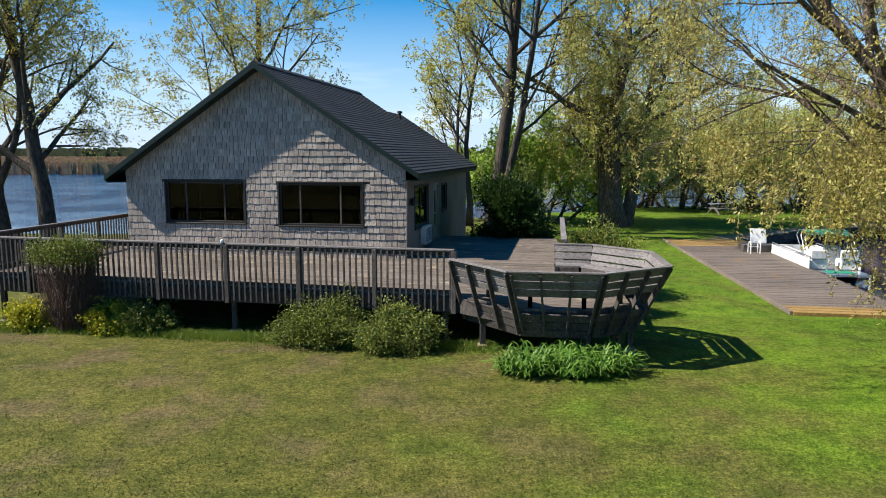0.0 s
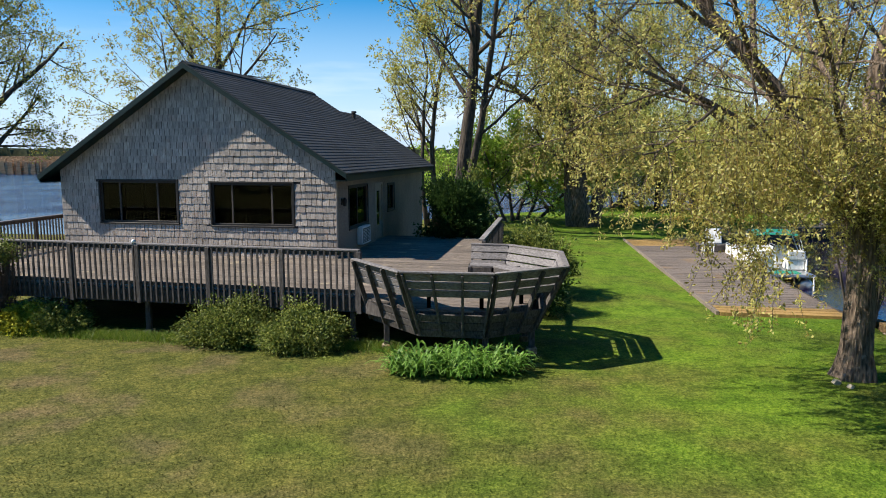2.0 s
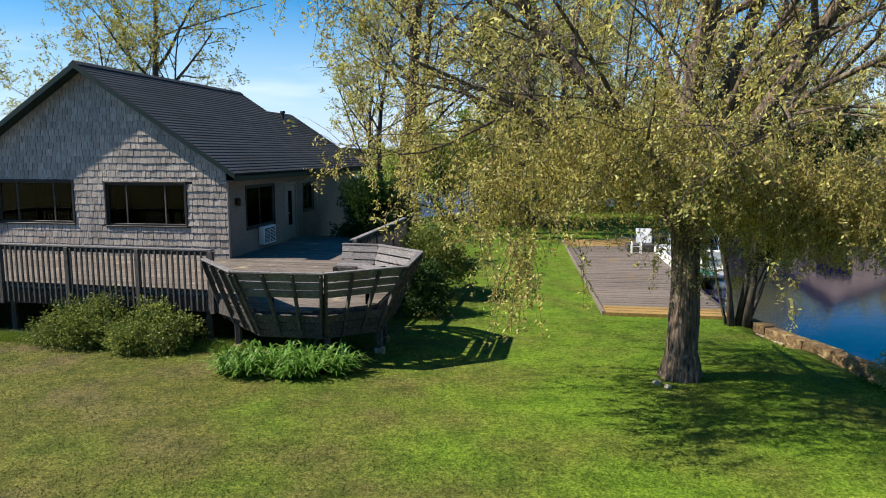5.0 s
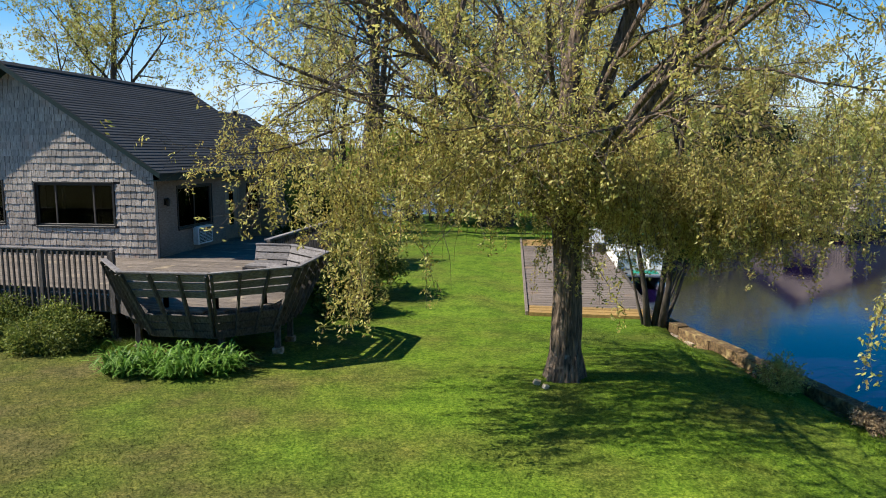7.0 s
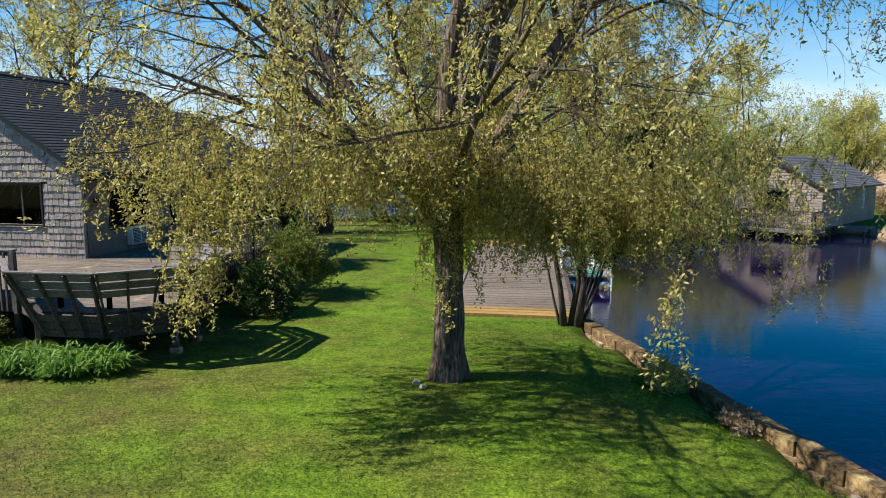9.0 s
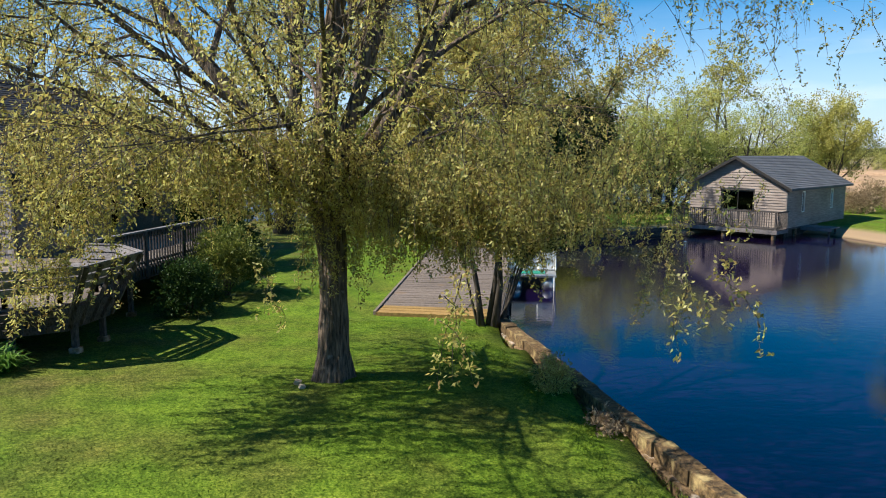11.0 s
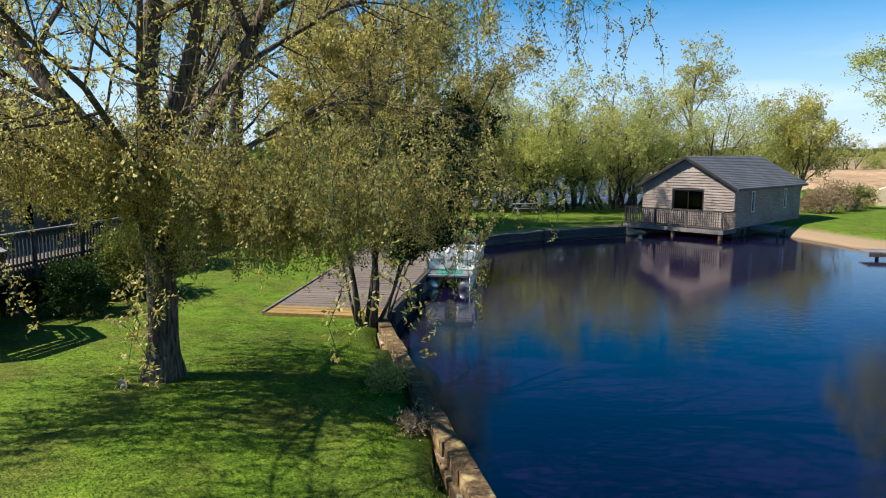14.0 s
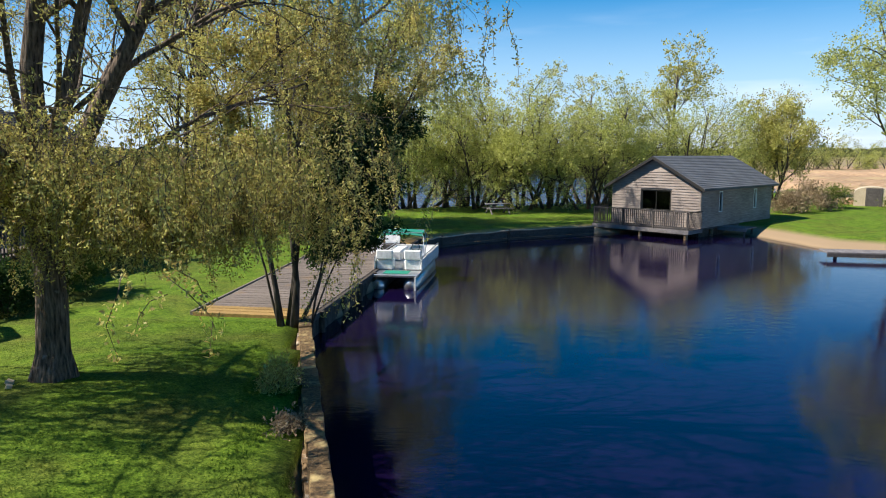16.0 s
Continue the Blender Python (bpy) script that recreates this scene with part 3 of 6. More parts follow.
p = Solid().box((0.36, 0.06, 0.5), (b - a - 0.36, 0.066, d - c - 0.3)).make("pane", M_GLASS, door)
p.visible_shadow = False
Solid().tube([(0.2, 0.04, 0.95), (0.2, -0.03, 0.95), (0.3, -0.03, 0.95)], [0.014] * 3, 8).make("handle", M_ALU, door, "metal door handle")
ac = empty("air_conditioner", HOUSE @ pose(0.0, 2.05, 1.12, 0, 0, 90), "white window air conditioner hung on the side wall", "air conditioner")
Solid().box((0, -0.2, 0), (0.95, -0.004, 0.58)).make("casing", M_WHITE, ac, bevel=0.02)
for k in range(2):
    Solid().box((0.06 + k * 0.44, -0.208, 0.06), (0.44 + k * 0.44, -0.195, 0.52)).make("grille", M_DARK, ac, "dark grille")
    for i in range(9):
        Solid().box((0.07 + k * 0.44, -0.216, 0.09 + i * 0.047), (0.43 + k * 0.44, -0.208, 0.105 + i * 0.047)).make("fin", M_WHITE, ac)
lamp = empty("wall_lamp", HOUSE @ pose(0.0, 0.55, 2.62, 0, 0, 90), "small dark wall lantern by the corner", "lamp")
Solid().box((-0.06, -0.03, -0.1), (0.06, -0.002, 0.1)).make("backplate", M_DARK, lamp)
Solid().tube([(0, -0.1, -0.14), (0, -0.1, 0.06), (0, -0.1, 0.12)], [0.05, 0.07, 0.02], 8).make("lantern", M_DARK, lamp)
# furniture seen through the gable windows, painted as dim as the room
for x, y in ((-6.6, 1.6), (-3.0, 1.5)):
    sofa = empty("armchair", HOUSE @ pose(x, y, FLOOR_Z, 0, 0, 12), "upholstered armchair in the dim room's near-black, seen through the window", "armchair")
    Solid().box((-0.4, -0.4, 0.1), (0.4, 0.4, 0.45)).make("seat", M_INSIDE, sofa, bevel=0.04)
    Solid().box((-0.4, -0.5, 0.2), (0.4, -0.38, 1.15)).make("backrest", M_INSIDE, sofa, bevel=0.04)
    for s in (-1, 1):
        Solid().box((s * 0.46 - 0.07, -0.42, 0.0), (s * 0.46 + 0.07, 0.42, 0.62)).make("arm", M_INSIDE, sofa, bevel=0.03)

# ---------------------------------------------------------------- deck
DECK_Z = 0.97
C0, HU, HV = Vector((-1.09, 20.55, 0)), HOUSE.to_3x3() @ Vector((1, 0, 0)), HOUSE.to_3x3() @ Vector((0, 1, 0))
DECK = [(-12.0, 17.6), (0.3, 15.0), (1.6, 13.72), (2.88, 13.54), (3.86, 14.1), (4.03, 15.54), (3.32, 16.5), (3.0, 17.0), (3.95, 23.2), (4.15, 25.6),
        tuple((C0 + HV * 6.0)[:2]), tuple(C0[:2]), tuple((C0 - HU * 8.95)[:2]), tuple((C0 - HU * 8.95 + HV * 2.4)[:2]), (-10.9, 24.5)]
deck = tagged(new("deck"), "weathered grey-brown timber deck raised on posts round the cottage", "deck")
rot = Matrix.Rotation(radians(-12), 4, "Z")
inv = rot.inverted()
loc = [tuple((inv @ Vector((x, y, 0)))[:2]) for x, y in DECK]
y0, y1 = min(p[1] for p in loc), max(p[1] for p in loc)
n = len(DECK)
for i, ((ax, ay), (bx, by)) in enumerate(zip(DECK, DECK[1:] + DECK[:1])):
    if i in (10, 11, 12):
        continue
    Solid().beam((ax, ay, 0.775), (bx, by, 0.775), 0.05, 0.32).make("rim_joist", M_RAIL, deck, "weathered rim joist, shade put into its dark wood")
Solid().prism([(x * 0.985 + 0.0, y) for x, y in [(-11.6, 17.9), (0.25, 15.4), (1.6, 13.9), (2.9, 13.7), (3.8, 14.2), (3.95, 15.5), (3.1, 16.4), (2.8, 17.2), (3.6, 23.0), (3.6, 25.4), (-0.1, 25.9), (-1.3, 20.7), (-9.9, 22.2), (-9.6, 24.2), (-10.7, 24.2)]], 0.70, 0.74).make("joists", M_BARK2, deck)
DPOSTS = [(-11.2, 17.6), (-9.3, 17.25), (-7.15, 16.8), (-4.95, 16.35), (-2.7, 15.85), (0.05, 15.25), (0.85, 14.65), (2.9, 13.75), (3.9, 14.3), (3.9, 15.5), (3.2, 18.5), (3.6, 21.0), (3.8, 23.1), (-11.3, 20.5), (-10.8, 24.2)]
for x, y in DPOSTS:
    z = lawn_height(x, y)
    s = Solid().box((x - 0.06, y - 0.06, z - 0.2), (x + 0.06, y + 0.06, 0.70))
    s.make("support_post", M_RAIL, deck, bevel=0.008)
    Solid().box((x - 0.11, y - 0.11, z - 0.1), (x + 0.11, y + 0.11, z + 0.12)).make("footing", M_STONE, deck, "concrete footing", bevel=0.02)


def railing(pts, zt, label, post_gap=1.78):
    """A handrail over posts and square balusters, with its skirt of balusters lapping the rim."""
    rail = tagged(new("railing"), label, "railing", "deck railings")
    for (ax, ay), (bx, by) in zip(pts, pts[1:]):
        a, b = Vector((ax, ay, 0)), Vector((bx, by, 0))
        ln = (b - a).length
        d = (b - a) / ln
        s = Vector((d.y, -d.x, 0))
        up = lambda z: Vector((0, 0, z))
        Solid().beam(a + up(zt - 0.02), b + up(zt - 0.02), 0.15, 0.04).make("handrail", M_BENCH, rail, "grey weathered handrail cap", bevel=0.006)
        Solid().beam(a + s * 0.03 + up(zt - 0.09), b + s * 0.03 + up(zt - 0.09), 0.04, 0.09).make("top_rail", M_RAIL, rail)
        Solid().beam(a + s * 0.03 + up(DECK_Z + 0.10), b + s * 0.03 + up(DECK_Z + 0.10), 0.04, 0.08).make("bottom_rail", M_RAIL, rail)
        k = max(1, round(ln / post_gap))
        for i in range(k + 1):
            p = a + d * (ln * i / k)
            Solid().box((-0.05, -0.05, 0.60), (0.05, 0.05, zt - 0.04), Matrix.Translation(p + s * 0.06) @ Matrix.Rotation(math.atan2(d.y, d.x), 4, "Z")).make("post", M_RAIL, rail, bevel=0.006)
        m = int(ln / 0.142)
        for i in range(m):
            p = a + d * (ln * (i + 0.5) / m)
            lean = 0.006 * math.sin(i * 12.9898)
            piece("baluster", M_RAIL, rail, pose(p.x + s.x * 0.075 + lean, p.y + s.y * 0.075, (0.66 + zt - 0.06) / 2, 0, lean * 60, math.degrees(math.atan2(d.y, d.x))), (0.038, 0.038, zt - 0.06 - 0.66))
    return rail


front_rail = railing([(-12.0, 17.6), (0.25, 15.0)], 2.0, "long grey weathered deck railing with square balusters")
railing([(-10.9, 24.5), (-12.0, 17.6)], 2.0, "weathered side deck railing facing the lake")
railing([(-9.6, 24.9), (-10.9, 24.5)], 2.15, "short weathered deck railing beside the cottage")
railing([(3.0, 17.25), (3.95, 23.2)], 1.95, "weathered deck railing beside the lawn")
knob = empty("solar_cap", pose(-5.1, 16.08, 2.0), "small white post lamp on the deck handrail", "lamp")
Solid().tube([(0, 0, 0), (0, 0, 0.04), (0, 0, 0.075), (0, 0, 0.09)], [0.035, 0.05, 0.04, 0.012], 10).make("globe", M_WHITE, knob, smooth=True)

# built-in bench that leans out round the bay
BT = [(0.18, 14.72), (1.25, 13.1), (3.0, 12.88), (4.47, 13.72), (4.70, 15.8), (3.66, 17.0), (2.75, 17.2)]
BB = [(0.40, 14.95), (1.47, 13.48), (2.92, 13.28), (4.08, 13.94), (4.28, 15.62), (3.47, 16.65), (2.72, 16.82)]
BZT, BZB = 1.82, 0.62
bench = tagged(new("deck_bench"), "built-in weathered plank bench with outward leaning back round the deck bay", "bench")


def back_point(i, f, z):
    """A point on the leaning back between corners i and i + 1."""
    k = (z - 0.97) / (BZT - 0.97)
    t = Vector((*BT[i], 0)).lerp(Vector((*BT[i + 1], 0)), f)
    b = Vector((*BB[i], 0)).lerp(Vector((*BB[i + 1], 0)), f)
    q = b.lerp(t, k)
    q.z = z
    return q


cx, cy = 2.55, 15.1
for i in range(len(BT) - 1):
    a, b = back_point(i, 0.0, 1.8), back_point(i, 1.0, 1.8)
    out = Vector((b.y - a.y, -(b.x - a.x), 0)).normalized()
    tilt = (back_point(i, 0.5, 1.82) - back_point(i, 0.5, 1.31)).normalized()
    for z0, z1 in ((1.655, 1.812), (1.484, 1.642), (1.313, 1.471)):
        zm = (z0 + z1) / 2
        Solid().beam(back_point(i, 0.006, zm), back_point(i, 0.994, zm), 0.035, z1 - z0, tilt).make("back_plank", M_BENCH, bench, bevel=0.004)
    Solid().beam(back_point(i, -0.01, 1.835) + out * 0.02, back_point(i, 1.01, 1.835) + out * 0.02, 0.12, 0.035).make("cap_rail", M_BENCH, bench, bevel=0.005)
    ln = (b - a).length
    k = max(2, round(ln / 0.56))
    for j in range(k + 1):
        f = min(0.985, max(0.015, j / k))
        lo, hi = back_point(i, f, 0.48) + out * 0.07, back_point(i, f, 1.80) + out * 0.06
        Solid().beam(lo, hi, 0.045, 0.10, out).make("brace", M_RAIL, bench, bevel=0.006)
        kn = back_point(i, f, 1.22) + out * 0.03
        Solid().beam(back_point(i, f, 1.36) + out * 0.02, kn - out * 0.30 + Vector((0, 0, 0.16)), 0.04, 0.10).make("bracket", M_RAIL, bench)
    # skirt in the darkened wood: shade of the outer side is in its colour
    for zk in (0.86, 0.685, 0.51):
        Solid().beam(back_point(i, -0.002, zk) + out * 0.03, back_point(i, 1.002, zk) + out * 0.03, 0.035, 0.172, tilt).make("skirt_board", M_RAIL, bench, "skirt board round the bay, shade put into its dark wood", bevel=0.004)
    sp = [[Vector((cx + (x - cx) * q, cy + (y - cy) * q, 1.42)) for x, y in (BB[i], BB[i + 1])] for q in (0.97, 0.89, 0.81, 0.73)]
    for s0, s1 in zip(sp, sp[1:]):
        e0, e1 = s0[0].lerp(s1[0], 0.5), s0[1].lerp(s1[1], 0.5)
        Solid().beam(e0, e1, (s0[0] - s1[0]).length * 0.9, 0.04).make("seat_plank", M_BENCH, bench, bevel=0.004)
    lowp = lambda v: Vector((v.x, v.y, 1.33))
    Solid().beam(lowp(sp[3][0]), lowp(sp[3][1]), 0.035, 0.13).make("seat_front", M_RAIL, bench, bevel=0.004)
    for v in (sp[3][0], sp[3][1]):
        Solid().box((v.x - 0.04, v.y - 0.04, DECK_Z), (v.x + 0.04, v.y + 0.04, 1.4)).make("leg", M_RAIL, bench)

# ---------------------------------------------------------------- dock
DOCK_Z = -0.33
DN, DF = ((9.75, 19.15), (13.0, 18.6)), ((11.43, 35.9), (15.3, 35.8))
dock = tagged(new("dock"), "grey plank dock beside the canal with yellowed ends", "dock")
K = 112
for i in range(K):
    f = (i + 0.5) / K
    a = Vector((*DN[0], DOCK_Z)).lerp(Vector((*DF[0], DOCK_Z)), f)
    b = Vector((*DN[1], DOCK_Z)).lerp(Vector((*DF[1], DOCK_Z)), f)
    w = 16.9 / K - 0.007
    jig = 0.03 * math.sin(i * 7.31)
    a, b = a + (a - b).normalized() * jig, b + (b - a).normalized() * abs(jig)
    piece("plank", M_DOCKNEW if i < 6 or i > 94 else M_DOCK, dock, along(a, b, -0.02 + 0.004 * math.sin(i * 3.7)), ((b - a).length, w, 0.045))
Solid().beam((DN[0][0] - 0.06, DN[0][1] - 0.03, DOCK_Z - 0.02), (DF[0][0] - 0.06, DF[0][1], DOCK_Z - 0.02), 0.09, 0.12).make("edge_board", M_DECK, dock, "pale edge board", bevel=0.008)
Solid().beam((DN[0][0], DN[0][1] - 0.05, DOCK_Z - 0.06), (DN[1][0], DN[1][1] - 0.05, DOCK_Z - 0.06), 0.05, 0.16).make("edge_board", M_DOCKNEW, dock, bevel=0.006)
Solid().beam((13.06, 18.6, -1.0), (15.36, 35.8, -1.0), 0.12, 1.3).make("sheet_wall", M_BARK2, dock, "dark sheet piling below the dock")
Solid().beam((13.13, 18.6, DOCK_Z - 0.10), (15.43, 35.8, DOCK_Z - 0.10), 0.06, 0.16).make("wale", M_RAIL, dock, bevel=0.008)
for i in range(8):
    f = (i + 0.3) / 8
    x, y = 13.2 + 2.3 * f, 18.7 + 17.2 * f
    Solid().tube([(x, y, -1.9), (x, y, DOCK_Z - 0.02)], [0.09, 0.085], 10).make("pile", M_BARK2, dock)

# sea wall of rough blocks
seawall = tagged(new("seawall"), "low sea wall of rusty brown rough blocks under straight cap stones", "sea wall")
stones = []
for s in range(4):
    bm = bmesh.new()
    bmesh.ops.create_cube(bm, size=1.0)
    bmesh.ops.bevel(bm, geom=bm.edges[:], offset=0.07, segments=1, affect="EDGES")
    rs = random.Random(s + 5)
    for v in bm.verts:
        v.co += Vector((rs.uniform(-0.05, 0.05), rs.uniform(-0.06, 0.06), rs.uniform(-0.07, 0.07)))
    me = bpy.data.meshes.new("block")
    bm.to_mesh(me)
    bm.free()
    me.materials.append(M_STONE)
    stones.append(me)
rs = random.Random(3)
wa, wb = Vector((12.98, 17.75, 0)), Vector((12.95 + 0.2176 * 26, -8.1, 0))
wd = (wb - wa).normalized()
ws = Vector((-wd.y, wd.x, 0))
wall_turn = math.degrees(math.atan2(wd.y, wd.x))
caps = []
for k in range(4):
    # a flat-topped cap block with chipped arrises
    bm = bmesh.new()
    bmesh.ops.create_cube(bm, size=1.0)
    bmesh.ops.subdivide_edges(bm, edges=[e for e in bm.edges if abs(e.verts[0].co.x - e.verts[1].co.x) > 0.5], cuts=5)
    rk = random.Random(k + 40)
    for v in bm.verts:
        v.co += Vector((rk.uniform(-0.008, 0.008), rk.uniform(-0.045, 0.045), rk.uniform(-0.05, 0.05)))
    bmesh.ops.bevel(bm, geom=bm.edges[:], offset=0.03, segments=1, affect="EDGES", clamp_overlap=True)
    me = bpy.data.meshes.new("cap_block")
    bm.to_mesh(me)
    bm.free()
    me.materials.append(M_CAP)
    caps.append(me)
pos = 0.0
while pos < 25.5:
    ln = rs.uniform(0.75, 1.35)
    c = wa + wd * (pos + ln / 2) + ws * (0.13 + rs.uniform(-0.018, 0.018))
    ob = new("cap_block", caps[rs.randrange(4)])
    ob.parent = seawall
    ob.matrix_basis = pose(c.x, c.y, -0.30 + rs.uniform(-0.025, 0.015), rs.uniform(-2, 2), rs.uniform(-1, 1), wall_turn + rs.uniform(-1.2, 1.2)) @ Matrix.Diagonal((ln - 0.025, 0.31, 0.24, 1))
    pos += ln
for row, (zc, h, wdt) in enumerate(((-0.60, 0.36, 0.34), (-1.02, 0.48, 0.38))):
    pos = 0.0
    while pos < 25.5:
        ln = rs.uniform(0.42, 0.78)
        c = wa + wd * (pos + ln / 2 + 0.2 * row) + ws * (0.09 + rs.uniform(-0.02, 0.02))
        ob = new("block", stones[rs.randrange(4)])
        ob.parent = seawall
        ob.matrix_basis = pose(c.x, c.y, zc + rs.uniform(-0.02, 0.02), rs.uniform(-2, 2), rs.uniform(-2, 2), wall_turn + rs.uniform(-3, 3)) @ Matrix.Diagonal((ln * 0.98, wdt, h, 1))
        pos += ln

# ---------------------------------------------------------------- pontoon boat, stern towards the open canal
boat = empty("pontoon_boat", pose(14.86, 25.6, WATER_Z, 0, 0, -7.6), "white pontoon boat with small green canvas top at the dock", "boat")
BL, BW = 5.4, 0.92
for s in (-1, 1):
    Solid().tube([(s * 0.62, 0.0, 0.10), (s * 0.62, 0.12, 0.12), (s * 0.62, BL - 0.6, 0.12), (s * 0.62, BL - 0.15, 0.22), (s * 0.62, BL + 0.05, 0.36)], [0.2, 0.28, 0.28, 0.2, 0.04], 14).make("pontoon", M_ALU, boat, "aluminium pontoon", smooth=True)
Solid().box((-BW, -0.05, 0.46), (BW, BL, 0.56)).make("deck_plate", M_ALU, boat, bevel=0.02)
Solid().box((-0.45, 0.2, 0.562), (0.5, 0.85, 0.575)).make("stern_mat", M_GREEN, boat, "green stern mat")
for s in (-1, 1):
    Solid().box((s * BW - 0.025, 0.9, 0.58), (s * BW + 0.025, BL - 0.1, 1.0)).make("side_panel", M_WHITE, boat, "white side panel", bevel=0.015)
    Solid().tube([(s * BW, 0.9, 0.6), (s * BW, 0.9, 1.09), (s * BW, BL - 0.1, 1.09), (s * BW, BL - 0.1, 0.6)], [0.02] * 4, 8).make("rail", M_ALU, boat)
    Solid().box((s * 0.55 - 0.33, 1.0, 0.57), (s * 0.55 + 0.33, 1.5, 0.98)).make("stern_seat", M_WHITE, boat, "white padded seat", bevel=0.05)
    Solid().box((s * 0.55 - 0.33, 0.95, 0.98), (s * 0.55 + 0.33, 1.08, 1.34)).make("seat_back", M_WHITE, boat, bevel=0.04)
    Solid().box((s * 0.6 - 0.26, 3.3, 0.57), (s * 0.6 + 0.26, 5.0, 0.98)).make("bow_seat", M_WHITE, boat, bevel=0.05)
Solid().box((-BW, BL - 0.13, 0.58), (BW, BL - 0.08, 1.0)).make("bow_panel", M_WHITE, boat, bevel=0.015)
Solid().box((0.2, 2.3, 0.57), (0.75, 2.7, 1.32)).make("console", M_WHITE, boat, "white helm console", bevel=0.05)
Solid().tube([(0.45 + 0.16 * math.cos(q), 2.24 + 0.05 * math.sin(q), 1.3 + 0.15 * math.sin(q)) for q in [k * math.pi / 6 for k in range(13)]], [0.014] * 13, 6).make("steering_wheel", M_DARK, boat)
for y1, h in ((1.75, 1.93), (2.2, 2.0), (2.65, 1.93)):
    Solid().tube([(-BW, 1.0 + (y1 - 1.75) * 0.5, 0.9), (-BW + 0.04, y1 - 0.1, h * 0.9), (-BW + 0.14, y1, h), (BW - 0.14, y1, h), (BW - 0.04, y1 - 0.1, h * 0.9), (BW, 1.0 + (y1 - 1.75) * 0.5, 0.9)], [0.018] * 6, 8).make("canopy_bow", M_ALU, boat)
sheet = Solid()
rows_y = [(1.68, 1.86), (1.75, 1.95), (2.2, 2.03), (2.65, 1.95), (2.72, 1.86)]
for k, (yy, zz) in enumerate(rows_y):
    for xx, dz in ((-BW + 0.1, -0.05), (-0.4, 0.0), (0.4, 0.0), (BW - 0.1, -0.05)):
        sheet.v += [Vector((xx, yy, zz + dz)), Vector((xx, yy, zz + dz - 0.012))]
for k in range(len(rows_y) - 1):
    for c in range(3):
        a, b = k * 8 + c * 2, (k + 1) * 8 + c * 2
        sheet.f += [(a, a + 2, b + 2, b), (a + 1, b + 1, b + 3, a + 3)]
sheet.make("canopy", M_GREEN, boat, "green canvas boat top", smooth=True)
for s in (-1, 1):
    Solid().tube([(s * 0.84, -0.08, 0.5), (s * 0.84, -0.12, -0.05)], [0.03, 0.03], 8).make("ladder_leg", M_WHITE, boat)

# timber bulkhead along the far bank
bulk = tagged(new("bulkhead"), "low dark timber bulkhead along the far grassy bank", "bulkhead")
BANK = [(15.4, 36.1), (16.5, 37.7), (20.4, 40.8), (25.9, 43.4)]
for (ax, ay), (bx, by) in zip(BANK, BANK[1:]):
    for z in (-0.95, -0.72, -0.52):
        Solid().beam((ax + 0.1, ay - 0.15, z), (bx + 0.1, by - 0.15, z), 0.16, 0.2).make("timber", M_RAIL, bulk, bevel=0.02)
    Solid().tube([(ax + 0.12, ay - 0.28, -2.0), (ax + 0.12, ay - 0.28, -0.3)], [0.1, 0.09], 8).make("pile", M_BARK2, bulk)
pipe_line = []
for k in range(25):
    f = k / 24 * 3
    (ax, ay), (bx, by) = BANK[min(2, int(f))], BANK[min(2, int(f)) + 1]
    q = f - min(2, int(f))
    pipe_line.append((ax + (bx - ax) * q + 0.2, ay + (by - ay) * q - 0.28, -0.38 + 0.03 * math.sin(k * 1.3)))
Solid().tube(pipe_line, [0.035] * len(pipe_line), 8).make("pipe", M_SAND, bulk, "pale pipe laid along the bulkhead", smooth=True)
ptab = empty("picnic_table", pose(20.8, 52.3, lawn_height(20.8, 52.3), 0, 0, 15), "grey weathered picnic table on the far lawn", "table")
for k in range(5):
    piece("plank", M_BENCH, ptab, pose(0, -0.3 + k * 0.15, 0.74), (1.9, 0.14, 0.04))
for sy in (-0.7, 0.7):
    Solid().box((-0.95, sy - 0.13, 0.42), (0.95, sy + 0.13, 0.46)).make("seat", M_BENCH, ptab)
for sx in (-0.7, 0.7):
    Solid().beam((sx, -0.7, 0.0), (sx, 0.2, 0.74), 0.05, 0.1, (1, 0, 0)).make("leg", M_BENCH, ptab)
    Solid().beam((sx, 0.7, 0.0), (sx, -0.2, 0.74), 0.05, 0.1, (1, 0, 0)).make("leg", M_BENCH, ptab)
    Solid().box((sx - 0.03, -0.8, 0.36), (sx + 0.03, 0.8, 0.42)).make("cross_bar", M_BENCH, ptab)

# dock box with its lid up, and a white ladder
dbox = empty("dock_box", pose(14.25, 31.6, DOCK_Z, 0, 0, -8), "grey dock box with a white lid standing open", "dock box")
Solid().box((-0.7, -0.4, 0), (0.7, 0.4, 0.32)).make("box", M_RAIL, dbox, bevel=0.02)
Solid().box((-0.68, 0.0, 0), (0.02, 0.05, 0.72), pose(0.45, 0.15, 0.32, -22, 0, 0)).make("lid", M_WHITE, dbox, "white lid", bevel=0.02)
lad = empty("dock_ladder", pose(13.75, 30.6, DOCK_Z, 0, 0, -8), "white tubular swim ladder lying on the dock", "ladder")
for s in (-0.2, 0.2):
    Solid().tube([(s, 0, 0), (s, 0, 0.4), (s, 0.12, 0.5), (s, 0.3, 0.5), (s, 0.4, 0.4), (s, 0.4, 0)], [0.025] * 6, 8).make("side_rail", M_WHITE, lad)
Solid().beam((-0.2, 0.2, 0.3), (0.2, 0.2, 0.3), 0.06, 0.03).make("rung", M_WHITE, lad)

